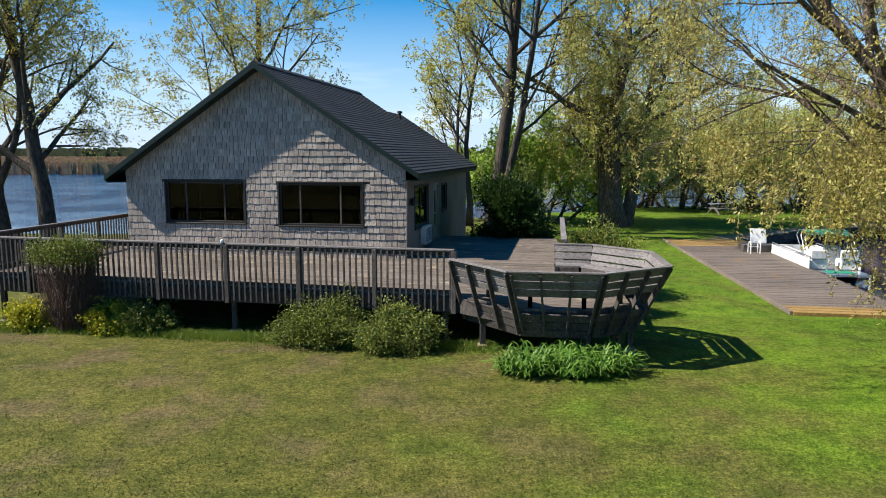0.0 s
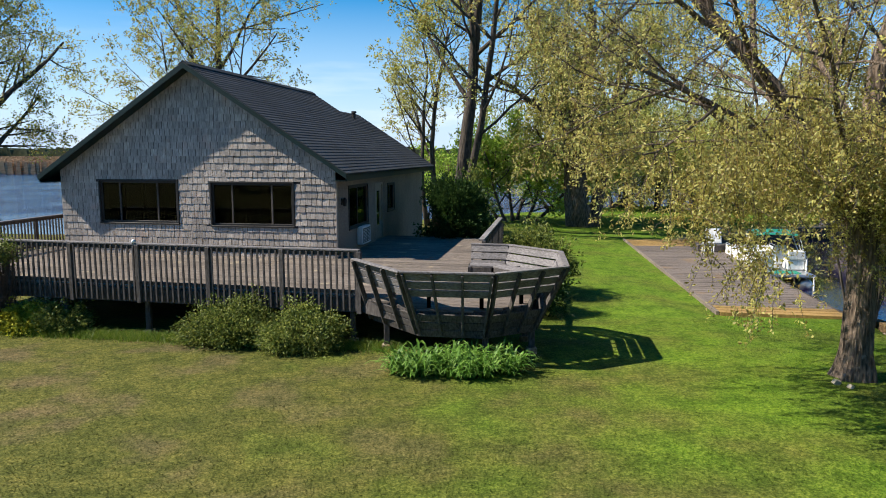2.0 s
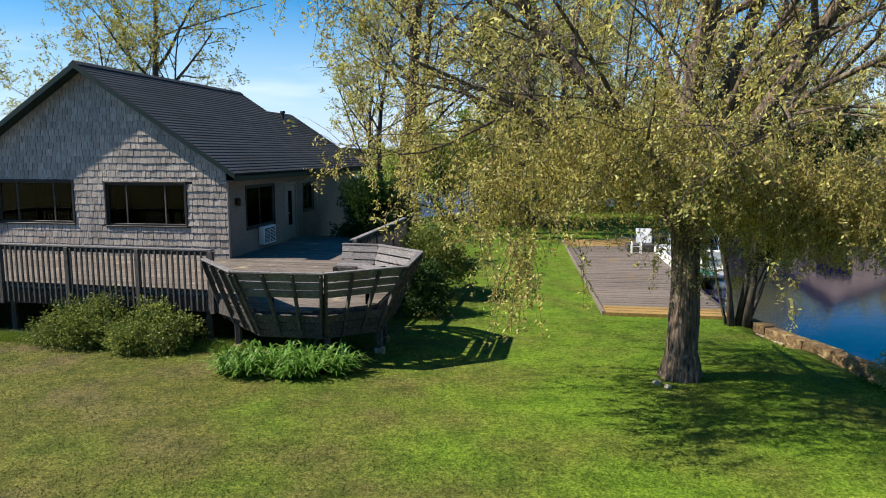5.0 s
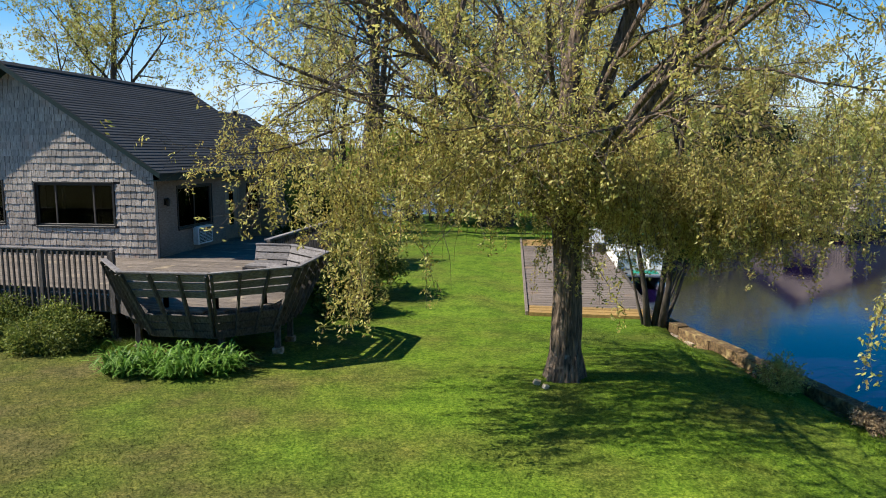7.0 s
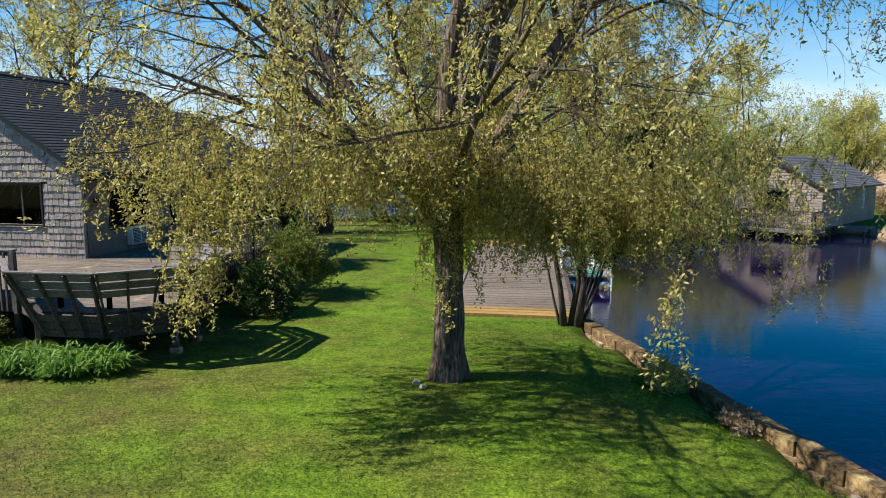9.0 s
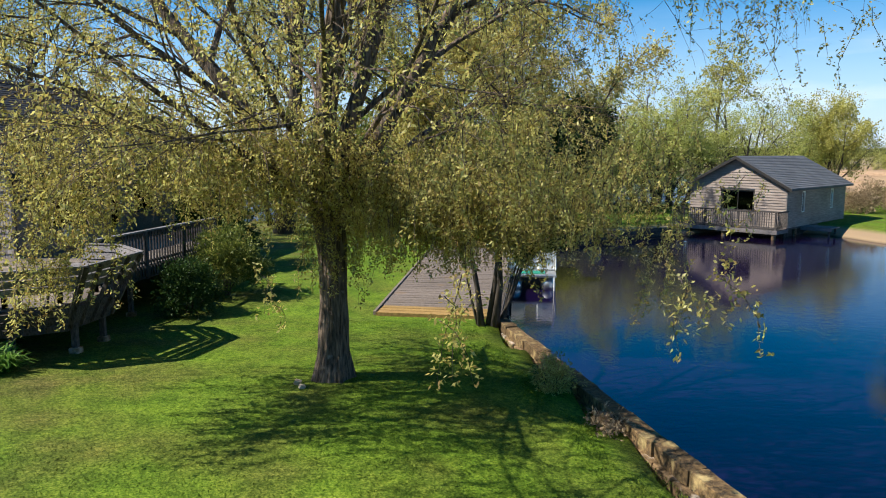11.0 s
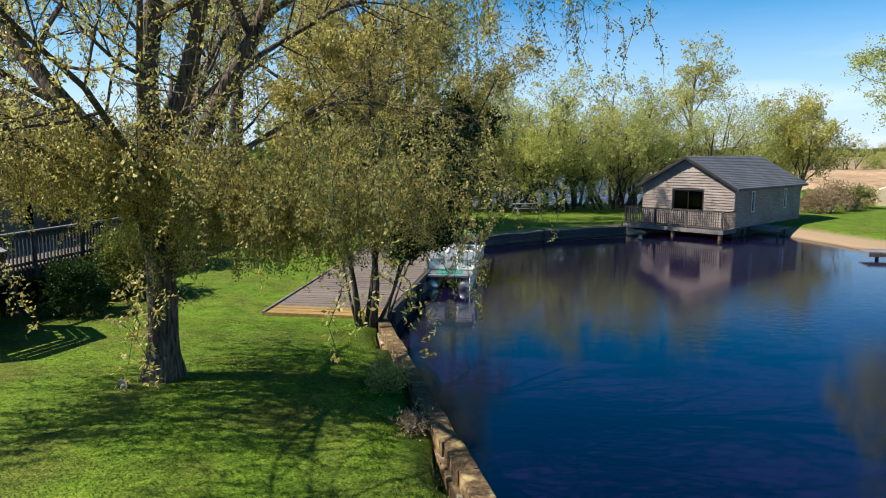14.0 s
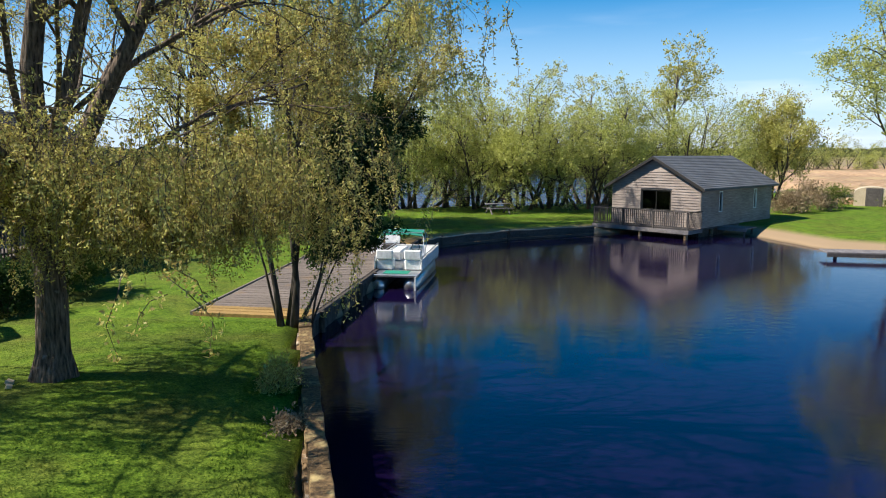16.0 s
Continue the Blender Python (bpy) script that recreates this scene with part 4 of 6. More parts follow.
# ---------------------------------------------------------------- boathouse over the water
BH = pose(32.0, 41.7, 0, 0, 0, -47)
bh = empty("boathouse", BH, "small boathouse on piles with pinkish grey lap siding and grey roof", "boathouse")
W, L, BE, BA = 6.1, 10.0, 2.15, 3.85
win = (-3.95, -1.95, 0.55, 1.78)
s = Solid()
s.pierced(-W, 0, -0.4, BE, [win], 0, 0.14)
s.slab([(-W, BE), (0, BE), (-W / 2, BA - 0.12)], 0, 0.14)
fwall = s.make("front_wall", M_BHWALL, bh, "sunlit gable wall of pinkish lap siding")
s = Solid()
holes = [(2.3, 2.75, 0.45, 1.75), (7.2, 7.65, 0.45, 1.75)]
s.pierced(0.14, L, -0.4, BE, holes, -0.14, 0, True)
rwall = s.make("side_wall", M_BHWALL, bh)
Solid().box((-W, 0.14, -0.4), (-W + 0.14, L, BE)).make("side_wall", M_BHWALL, bh)
Solid().slab([(-W + 0.14, -0.4), (-0.14, -0.4), (-0.14, BE), (-W / 2, BA - 0.2), (-W + 0.14, BE)], L - 0.14, L).make("back_wall", M_BHWALL, bh)
Solid().box((-W, 0.0, -0.52), (0, L, -0.41)).make("floor_slab", M_RAIL, bh)
# dark block added below the floor in place of the shade there
Solid().box((-W + 0.1, 0.12, -1.4), (-0.1, L - 0.1, -0.53)).make("underfloor_shade", M_BARK2, bh, "dark block standing in for the shade under the floor")
# lap boards
for k in range(21):
    z = -0.38 + k * 0.165
    if z > BA - 0.35:
        break
    half = W / 2 if z + 0.16 < BE else (BA - 0.15 - z - 0.16) / (BA - 0.12 - BE) * W / 2
    spansx = [(-W / 2 - half, -W / 2 + half)]
    if win[2] - 0.16 < z < win[3]:
        spansx = [(-W / 2 - half, win[0] - 0.06), (win[1] + 0.06, -W / 2 + half)]
    for a, b in spansx:
        if b > a:
            Solid().slab([(a, z), (b, z), (b, z + 0.165), (a, z + 0.165)], -0.03 + 0.012 * (k % 2) * 0, -0.002).box((a, -0.062, z - 0.012), (b, -0.03, z + 0.03)).make("lap_board", M_BHWALL, fwall)
    if z + 0.16 < BE:
        y = -0.03
        for a, b, c, d in holes + [(L, L, -9, -8)]:
            if c - 0.16 < z < d or a == L:
                Solid().box((0.002, y, z), (0.03, a, z + 0.165)).box((0.03, y, z - 0.012), (0.062, a, z + 0.03)).make("lap_board", M_BHWALL, rwall)
                y = b
ov, run = 0.35, W / 2 + 0.4
sl = (BA - BE) / (W / 2)
for sg in (1, -1):
    x1, z1 = -W / 2 + sg * run, BA - sl * run
    r = Solid().slab([(-W / 2, BA + 0.05), (x1, z1 + 0.05), (x1, z1 - 0.06), (-W / 2, BA - 0.06)], -ov, L + ov).make("roof", M_BHROOF, bh, "grey shingle roof slope")
    for k in range(20):
        f0, f1 = k / 20, (k + 1) / 20
        xa, xb = -W / 2 + sg * run * f0, -W / 2 + sg * run * f1
        za, zb = BA - sl * run * f0, BA - sl * run * f1
        Solid().slab([(xa, za + 0.054), (xb, zb + 0.075), (xb, zb + 0.05), (xa, za + 0.048)], -ov - 0.01, L + ov + 0.01).make("shingle_course", M_BHROOF, r)
    Solid().slab([(-W / 2, BA + 0.03), (x1, z1 + 0.03), (x1, z1 - 0.14), (-W / 2, BA - 0.14)], -ov - 0.04, -ov - 0.012).make("rake_board", M_DARK, bh)
bwn = window_unit(bh, pose(win[0], 0, win[2]), win[1] - win[0], win[3] - win[2], (0.5,), "dark boathouse front window")
for a, b, c, d in holes:
    wn2 = empty("window", pose(0, a, c, 0, 0, 90), "narrow white-framed boathouse window")
    wn2.parent = bh
    Solid().box((0, -0.05, 0), (0.06, 0.1, d - c)).box((b - a - 0.06, -0.05, 0), (b - a, 0.1, d - c)).box((0.06, -0.05, 0), (b - a - 0.06, 0.1, 0.06)).box((0.06, -0.05, d - c - 0.06), (b - a - 0.06, 0.1, d - c)).make("frame", M_WHITE, wn2)
    pp = Solid().box((0.06, 0.03, 0.06), (b - a - 0.06, 0.036, d - c - 0.06)).make("pane", M_GLASS, wn2)
    pp.visible_shadow = False
pt = empty("porch", BH, "timber porch on piles in front of the boathouse", "porch")
for i in range(44):
    piece("plank", M_RAIL, pt, pose(-W - 0.25 + (i + 0.5) * 0.149, -0.92, -0.40), (0.14, 1.66, 0.04))
Solid().box((-W - 0.3, -1.8, -0.62), (0.25, -1.74, -0.38)).make("rim_joist", M_BENCH, pt, "pale rim joist")
for sx in (-W - 0.26, 0.2):
    Solid().box((sx - 0.03, -1.74, -0.62), (sx + 0.03, -0.06, -0.42)).make("rim_joist", M_BENCH, pt)
for sx in (-W - 0.2, -4.2, -2.1, 0.12):
    Solid().box((sx - 0.05, -1.74, -0.38), (sx + 0.05, -1.64, 0.68)).make("post", M_RAIL, pt)
Solid().box((-W - 0.3, -1.77, 0.64), (0.25, -1.63, 0.69)).make("handrail", M_RAIL, pt)
Solid().box((-W - 0.25, -1.72, -0.30), (0.2, -1.68, -0.24)).make("bottom_rail", M_RAIL, pt)
for i in range(46):
    piece("baluster", M_RAIL, pt, pose(-W - 0.15 + i * 0.136, -1.70, 0.17), (0.035, 0.035, 0.95))
for sx in (-W - 0.25, 0.2):
    Solid().box((sx - 0.03, -1.66, 0.64), (sx + 0.03, -0.06, 0.69)).make("handrail", M_RAIL, pt)
    for i in range(11):
        piece("baluster", M_RAIL, pt, pose(sx, -1.58 + i * 0.138, 0.17), (0.035, 0.035, 0.95))
for sx, sy in ((-W, -1.6), (-3.0, -1.6), (0.0, -1.6), (0.0, 1.5), (0.0, 5.0), (-W, 2.0), (-3, 2.0)):
    Solid().tube([(sx, sy, -2.2), (sx, sy, -0.5)], [0.13, 0.12], 10).make("pile", M_STONE, pt, "pale concrete pile")
plat = empty("landing", BH @ pose(0.1, 2.0, 0), "small pale plank landing beside the boathouse", "landing")
for i in range(9):
    piece("plank", M_BENCH, plat, pose(0.9, 0.2 + i * 0.15, -0.42), (1.8, 0.14, 0.05))
Solid().box((0, 0.1, -0.60), (1.8, 0.16, -0.45)).make("rim_joist", M_BENCH, plat)
for y in (0.3, 1.3):
    Solid().tube([(1.6, y, -2.0), (1.6, y, -0.45)], [0.06, 0.06], 8).make("pile", M_RAIL, plat)
low = empty("low_dock", pose(35.1, 33.7, -0.62, 0, 0, -12), "low grey plank dock at the sandy bank", "dock")
for i in range(26):
    piece("plank", M_BENCH, low, pose(0.075 + i * 0.15, 0.0, 0), (0.14, 1.3, 0.05))
Solid().box((0, -0.68, -0.2), (3.9, -0.62, -0.03)).make("rim_joist", M_RAIL, low)
for x in (0.4, 3.4):
    Solid().tube([(x, -0.5, -1.6), (x, -0.5, -0.03)], [0.08, 0.08], 8).make("pile", M_RAIL, low)
# old greenhouse-like shed in the field
shed = empty("shed", pose(53.0, 59.5, lawn_height(53, 59.5), 0, 0, -30), "small pale weathered shed with rounded roof among brush", "shed")
prof = [(1.3 * math.cos(math.pi * k / 10), 1.15 + 0.5 * math.sin(math.pi * k / 10)) for k in range(11)]
Solid().slab([(-1.3, 0)] + prof[::-1] + [(1.3, 0)], 0, 2.6).make("shell", M_SAND, shed)
Solid().box((-0.45, -0.05, 0.0), (0.75, -0.005, 1.55)).make("door", M_RAIL, shed, "grey plank door")


# ---------------------------------------------------------------- plants
def quick_mesh(name, verts, quad, mat, parent, label="", smooth=False):
    """A mesh of many loose quads (or triangles) from an array of corners."""
    verts = np.asarray(verts, dtype=np.float32).reshape(-1, 3)
    n = len(verts) // quad
    me = bpy.data.meshes.new(name)
    me.vertices.add(n * quad)
    me.vertices.foreach_set("co", verts[:n * quad].ravel())
    me.loops.add(n * quad)
    me.loops.foreach_set("vertex_index", np.arange(n * quad, dtype=np.int32))
    me.polygons.add(n)
    me.polygons.foreach_set("loop_start", np.arange(0, n * quad, quad, dtype=np.int32))
    me.materials.append(mat)
    me.update(calc_edges=True)
    me.validate()
    ob = new(name, me)
    ob.parent = parent
    return tagged(ob, label)


def leaf_quads(rng, p, d, length, width):
    """Pointed leaves at p along d."""
    n = len(p)
    d = d / (np.linalg.norm(d, axis=1, keepdims=True) + 1e-9)
    r = rng.normal(size=(n, 3))
    s = np.cross(d, r)
    s /= np.linalg.norm(s, axis=1, keepdims=True) + 1e-9
    ln = (length * rng.uniform(0.65, 1.35, n))[:, None]
    wd = (width * rng.uniform(0.7, 1.3, n))[:, None]
    q = np.stack([p, p + d * ln * 0.45 + s * wd * 0.5, p + d * ln, p + d * ln * 0.45 - s * wd * 0.5], axis=1)
    return q.reshape(-1, 3)


def grow(rng, start, way, length, radius, level, spec, tubes, tips):
    """A limb and its side limbs. tips collects (point, direction) along the last twigs."""
    nseg = 7 if level == 0 else 5
    p, d = np.array(start, float), np.array(way, float)
    d /= np.linalg.norm(d)
    pts, step = [p.copy()], length / nseg
    for i in range(nseg):
        d = d + rng.normal(size=3) * spec["crook"] * (0.6 if level == 0 else 1.0)
        d[2] += spec["lift"][min(level, len(spec["lift"]) - 1)] * (i + 1) / nseg
        d /= np.linalg.norm(d)
        p = p + d * step
        pts.append(p.copy())
    end_r = radius * (0.3 if level < spec["levels"] else 0.2)
    tubes.append((pts, [radius + (end_r - radius) * i / nseg for i in range(nseg + 1)], level))
    if level >= spec["levels"]:
        for i in range(1, nseg + 1):
            tips.append((pts[i], pts[i] - pts[i - 1]))
        return
    for k in range(spec["kids"][level]):
        f = spec["from"][level] + (1 - spec["from"][level]) * (k + rng.uniform(0, 1)) / spec["kids"][level]
        j = min(nseg - 1, int(f * nseg))
        q = pts[j] + (pts[j + 1] - pts[j]) * (f * nseg - j)
        axis = pts[j + 1] - pts[j]
        axis = axis / np.linalg.norm(axis)
        r = rng.normal(size=3)
        r[2] *= 0.5
        r -= axis * (r @ axis)
        r /= np.linalg.norm(r)
        ang = spec["angle"] * rng.uniform(0.7, 1.3)
        nd = axis * math.cos(ang) + r * math.sin(ang)
        rr = max(0.004, radius * (1 - 0.65 * f) * rng.uniform(0.4, 0.62))
        grow(rng, q, nd, length * spec["ratio"] * rng.uniform(0.7, 1.2) * (1.15 - 0.5 * f), rr, level + 1, spec, tubes, tips)


SIDES = (12, 8, 5, 4, 3, 3)


def tree(name, label, base, seed, stems, spec, bark, leaf, leaf_n, leaf_len, leaf_wid, spread=0.35, hang=0.0, flare=1.5, strands=None, group=""):
    """Trunk and limbs as one tapered mesh, and a crown of single leaves on the twigs."""
    rng = np.random.default_rng(seed)
    tubes, tips = [], []
    for way, length, radius, off in stems:
        grow(rng, (off[0], off[1], -0.25), way, length, radius, 0, spec, tubes, tips)
    root = empty(name, pose(*base), label, "tree" if "shrub" not in name else "shrub", group)
    twig = Solid()
    for pts, rad, lv in tubes:
        if lv == 0:
            rad = [r * (flare if i == 0 else 1.0) for i, r in enumerate(rad)]
            stem = Solid().tube(pts, rad, SIDES[0])
            mesh_ob("trunk", stem.v, stem.f, bark, root, smooth=True)
        else:
            twig.tube(pts, rad, SIDES[lv], cap=False)
    tp, td = np.array([t[0] for t in tips]), np.array([t[1] for t in tips])
    leaves_p, leaves_d = [], []
    if strands:
        count, smin, smax, gap, z_min = strands
        pick = rng.integers(0, len(tp), count)
        for i in pick:
            ln = rng.uniform(smin, smax)
            p = tp[i] + rng.normal(size=3) * 0.12
            h = td[i].copy()
            h[2] = 0
            h = h / (np.linalg.norm(h) + 1e-9) * rng.uniform(0.05, 0.5) + rng.normal(size=3) * 0.08
            m = max(4, int(ln / gap))
            f = np.linspace(0, 1, m)[:, None]
            line = p + h * (f ** 0.5) * ln * 0.35 + np.array([0, 0, -1.0]) * f ** 1.35 * ln + np.sin(f * 5 + i) * 0.04
            keep = line[:, 2] > z_min + rng.uniform(0, 0.9)
            line = line[keep]
            if len(line) < 4:
                continue
            twig.tube([line[0], line[len(line) // 2], line[-1]], [0.007, 0.005, 0.003], 3, cap=False)
            leaves_p.append(line + rng.normal(size=line.shape) * 0.09)
            dd = np.tile(np.array([0, 0, -1.0]), (len(line), 1)) + rng.normal(size=line.shape) * 0.75
            leaves_d.append(dd)
    if leaf_n:
        # bunches of leaves, thick on some boughs and thin on others
        bunch = max(1, leaf_n // 8)
        lush = 0.5 + 0.5 * np.sin(tp[:, 0] * 2.1 + seed) * np.sin(tp[:, 1] * 1.9 + 2 * seed) * np.sin(tp[:, 2] * 1.7)
        i = rng.choice(len(tp), bunch, p=(lush + 0.25) / (lush + 0.25).sum())
        c = tp[i] + rng.normal(size=(bunch, 3)) * spread * 0.75
        i = np.repeat(i, 9)
        leaves_p.append(np.repeat(c, 9, 0) + rng.normal(size=(len(i), 3)) * max(0.05, spread * 0.26))
        leaves_d.append(td[i] / (np.linalg.norm(td[i], axis=1, keepdims=True) + 1e-9) + rng.normal(size=(len(i), 3)) * 0.8 + np.array([0, 0, -hang]))
    if twig.v:
        tagged(mesh_ob("branchwork", twig.v, twig.f, bark, root), kind="stuff")
    lp, ld = np.concatenate(leaves_p), np.concatenate(leaves_d)
    tagged(quick_mesh("crown", leaf_quads(rng, lp, ld, leaf_len * 1.1, leaf_wid * 1.4), 4, leaf, root), kind="stuff")
    return root


def ground_at(x, y):
    return (x, y, lawn_height(x, y))


# the big willow on the lawn
W_SPEC = dict(levels=3, kids=(6, 6, 5), ratio=0.62, angle=0.75, crook=0.13, lift=(0.0, 0.02, -0.12, -0.25))
W_SPEC["from"] = (0.35, 0.25, 0.2)


def willow():
    rng = np.random.default_rng(11)
    x0, y0, z0 = ground_at(9.55, 12.43)
    root = empty("willow", pose(x0, y0, z0), "large spring willow with furrowed trunk and drooping yellow-green strands", "tree")
    tubes, tips = [], []
    trunk = [(0, 0, -0.3), (0.02, 0, 0.1), (0.03, 0.02, 0.5), (0.06, 0.03, 1.3), (0.05, 0.04, 2.2), (0.0, 0.05, 3.0), (-0.02, 0.05, 3.6)]
    rad = [0.44, 0.36, 0.28, 0.255, 0.245, 0.28, 0.22]
    limbs = [((-0.05, 0, 2.9), (-0.62, -0.05, 0.78), 6.6, 0.2), ((0, 0, 3.2), (-0.05, 0.1, 1.0), 8.2, 0.22), ((0.1, 0, 3.0), (0.55, 0.1, 0.85), 6.8, 0.19), ((0.1, 0.05, 3.3), (0.2, 0.0, 1.0), 7.4, 0.16),
             ((0.05, 0.1, 3.1), (0.2, 0.55, 0.85), 6.4, 0.09), ((0.0, -0.05, 3.2), (0.22, -0.45, 0.95), 5.6, 0.08), ((-0.1, 0.1, 2.7), (-0.62, 0.55, 0.62), 5.6, 0.08), ((-0.1, -0.05, 3.0), (-0.78, -0.25, 0.55), 5.4, 0.085),
             ((0.0, 0.12, 3.2), (-0.3, 0.75, 0.7), 6.0, 0.08), ((0.1, 0.1, 3.0), (0.7, 0.6, 0.55), 6.2, 0.075), ((-0.05, -0.1, 3.3), (-0.62, -0.62, 0.46), 5.2, 0.07), ((0.1, -0.1, 3.5), (0.2, -0.85, 0.7), 6.0, 0.07),
             ((0.12, -0.05, 3.3), (0.62, -0.66, 0.75), 5.6, 0.06), ((0.15, 0.0, 4.3), (0.85, -0.12, 0.85), 6.6, 0.055), ((-0.05, -0.1, 3.4), (-0.2, -0.8, 0.8), 5.4, 0.07)]
    tubes.append((trunk, rad, 0))
    for st, way, ln, r in limbs:
        grow(rng, st, way, ln, r, 0, W_SPEC, tubes, tips)
    twig = Solid()
    for k, (pts, rr, lv) in enumerate(tubes):
        if lv == 0:
            if k == 0:
                fine, fr = [], []
                for i in range(len(pts) - 1):
                    for q in range(8):
                        fine.append(Vector(pts[i]).lerp(Vector(pts[i + 1]), q / 8))
                        fr.append(rr[i] + (rr[i + 1] - rr[i]) * q / 8)
                stem = Solid().tube(fine, fr, 64, cap=False)
                for n_v, v in enumerate(stem.v):
                    c = fine[n_v // 64]
                    a = math.atan2(v.y - c.y, v.x - c.x)
                    g = abs(noise.noise(Vector((math.cos(a) * 5.5, math.sin(a) * 5.5, v.z * 0.9)))) + 0.5 * noise.noise(Vector((math.cos(a) * 2.0, math.sin(a) * 2.0, v.z * 0.8)))
                    lobe = 0.10 * max(0.0, 1 - v.z / 0.6) * math.sin(a * 5 + 1)
                    stem.v[n_v] = c + (v - c) * (0.93 + 0.22 * g + lobe)
            else:
                stem = Solid().tube(pts, rr, 10, cap=False)
            mesh_ob("trunk" if k == 0 else "limb", stem.v, stem.f, M_BARK, root, "grey-brown furrowed willow bark" if k == 0 else "", smooth=True)
        else:
            twig.tube(pts, rr, (7, 7, 5, 3)[lv], cap=False)
    tp, td = np.array([t[0] for t in tips]), np.array([t[1] for t in tips])
    lp, ld = [], []
    def strand(p, ln, drift, zmin, full=1.0):
        """A hanging shoot with leaves in small bunches."""
        m = max(4, int(ln / 0.055))
        f = np.linspace(0, 1, m)[:, None]
        wig = np.stack([np.sin(f[:, 0] * rng.uniform(3, 7) + p[0] * 9), np.cos(f[:, 0] * rng.uniform(3, 7) + p[1] * 7), 0 * f[:, 0]], 1)
        line = p + drift * f ** 0.6 * ln + np.array([0, 0, -1.0]) * f ** 1.45 * ln + wig * 0.07 * ln ** 0.5
        line = line[line[:, 2] > zmin]
        if len(line) > 3:
            twig.tube([line[0], line[len(line) // 3], line[2 * len(line) // 3], line[-1]], [0.006, 0.005, 0.004, 0.002], 3, cap=False)
            knots = line[rng.uniform(size=len(line)) < full]
            pts = np.repeat(knots + rng.normal(size=knots.shape) * 0.03, 6, 0)
            lp.append(pts + rng.normal(size=pts.shape) * 0.03)
            ld.append(np.tile(np.array([0, 0, -0.35]), (len(pts), 1)) + rng.normal(size=pts.shape) * 0.8)
    for i in rng.integers(0, len(tp), 900):
        drift = np.append(rng.normal(size=2) * 0.3, 0)
        out = np.array([tp[i][0], tp[i][1], 0.0])
        r = np.linalg.norm(out)
        floor_z = 2.6 - 0.1 * r + rng.uniform(-0.3, 1.2) + (1.4 if tp[i][0] < -3.2 else 0.0) + (1.3 if tp[i][1] < -2.2 else 0.0)
        strand(tp[i] + rng.normal(size=3) * 0.12, rng.uniform(0.35, 1.4), drift + out / (r + 1e-9) * 0.08, floor_z, 0.75)
    # low curtains that reach nearly to the grass, on the side of the open lawn
    for (x, y, z, sx, sy, n, l0, l1, low_z) in ((-3.3, -3.1, 2.9, 0.3, 0.35, 26, 0.6, 1.5, 1.6), (-3.5, -2.3, 3.6, 0.55, 0.55, 90, 0.5, 1.2, 2.5), (-4.8, -0.7, 4.4, 0.4, 0.6, 50, 0.4, 1.1, 3.4), (-2.4, -2.2, 4.5, 0.7, 0.7, 90, 0.5, 1.2, 3.1),
                                               (-2.2, -1.0, 4.0, 0.7, 0.5, 60, 0.5, 1.2, 2.9), (-0.2, -4.0, 2.3, 0.10, 0.1, 4, 0.4, 0.8, 1.6), (2.1, -5.8, 2.9, 0.15, 0.2, 4, 0.7, 1.5, 1.7), (4.7, -6.0, 2.9, 0.4, 0.2, 5, 0.5, 1.1, 2.0), (3.2, -2.6, 4.1, 0.9, 0.8, 90, 0.5, 1.4, 2.9),
                                               (0.6, -5.6, 5.0, 0.9, 0.6, 26, 0.4, 1.0, 4.2), (2.6, -0.4, 3.5, 0.8, 0.8, 260, 0.6, 1.5, 1.9), (3.6, 0.6, 3.3, 0.8, 0.7, 130, 0.6, 1.4, 2.0), (1.4, -0.7, 3.4, 0.6, 0.5, 110, 0.5, 1.3, 2.0), (4.5, 0.0, 3.8, 0.9, 0.9, 130, 0.5, 1.3, 2.4), (1.2, 0.8, 3.5, 0.8, 0.8, 150, 0.5, 1.5, 2.0),
                                               (-1.4, 0.6, 3.9, 0.8, 0.7, 120, 0.5, 1.2, 2.6), (5.7, -1.0, 3.2, 0.4, 0.5, 10, 0.8, 1.8, 1.1), (0.3, -0.9, 4.1, 0.7, 0.5, 140, 0.4, 1.1, 2.5), (-0.9, -0.8, 4.4, 0.8, 0.6, 140, 0.4, 1.2, 2.7)):
        for _ in range(n):
            p = np.array([x + rng.normal() * sx, y + rng.normal() * sy, z + rng.normal() * 0.3])
            strand(p, rng.uniform(l0, l1), np.append(rng.normal(size=2) * 0.25, 0), low_z + rng.uniform(-0.15, 0.6))
    # leaf bunches along the twigs, and short shoots on the trunk
    i = np.repeat(rng.integers(0, len(tp), 1800), 9)
    off = np.repeat(rng.normal(size=(1800, 3)) * 0.14, 9, 0)
    lp.append(tp[i] + off + rng.normal(size=(len(i), 3)) * 0.045)
    ld.append(rng.normal(size=(len(i), 3)) + np.array([0, 0, -0.4]))
    for _ in range(60):
        z = rng.uniform(2.2, 4.2)
        a = rng.uniform(0, 2 * math.pi)
        strand(np.array([0.34 * math.cos(a), 0.34 * math.sin(a), z]), rng.uniform(0.3, 0.9), np.array([math.cos(a), math.sin(a), 0]) * 0.35, 0.8)
    tagged(mesh_ob("branchwork", twig.v, twig.f, M_BARK, root), kind="stuff")
    tagged(quick_mesh("crown", leaf_quads(rng, np.concatenate(lp), np.concatenate(ld), 0.06, 0.026), 4, L_WILLOW, root), kind="stuff")
    return root


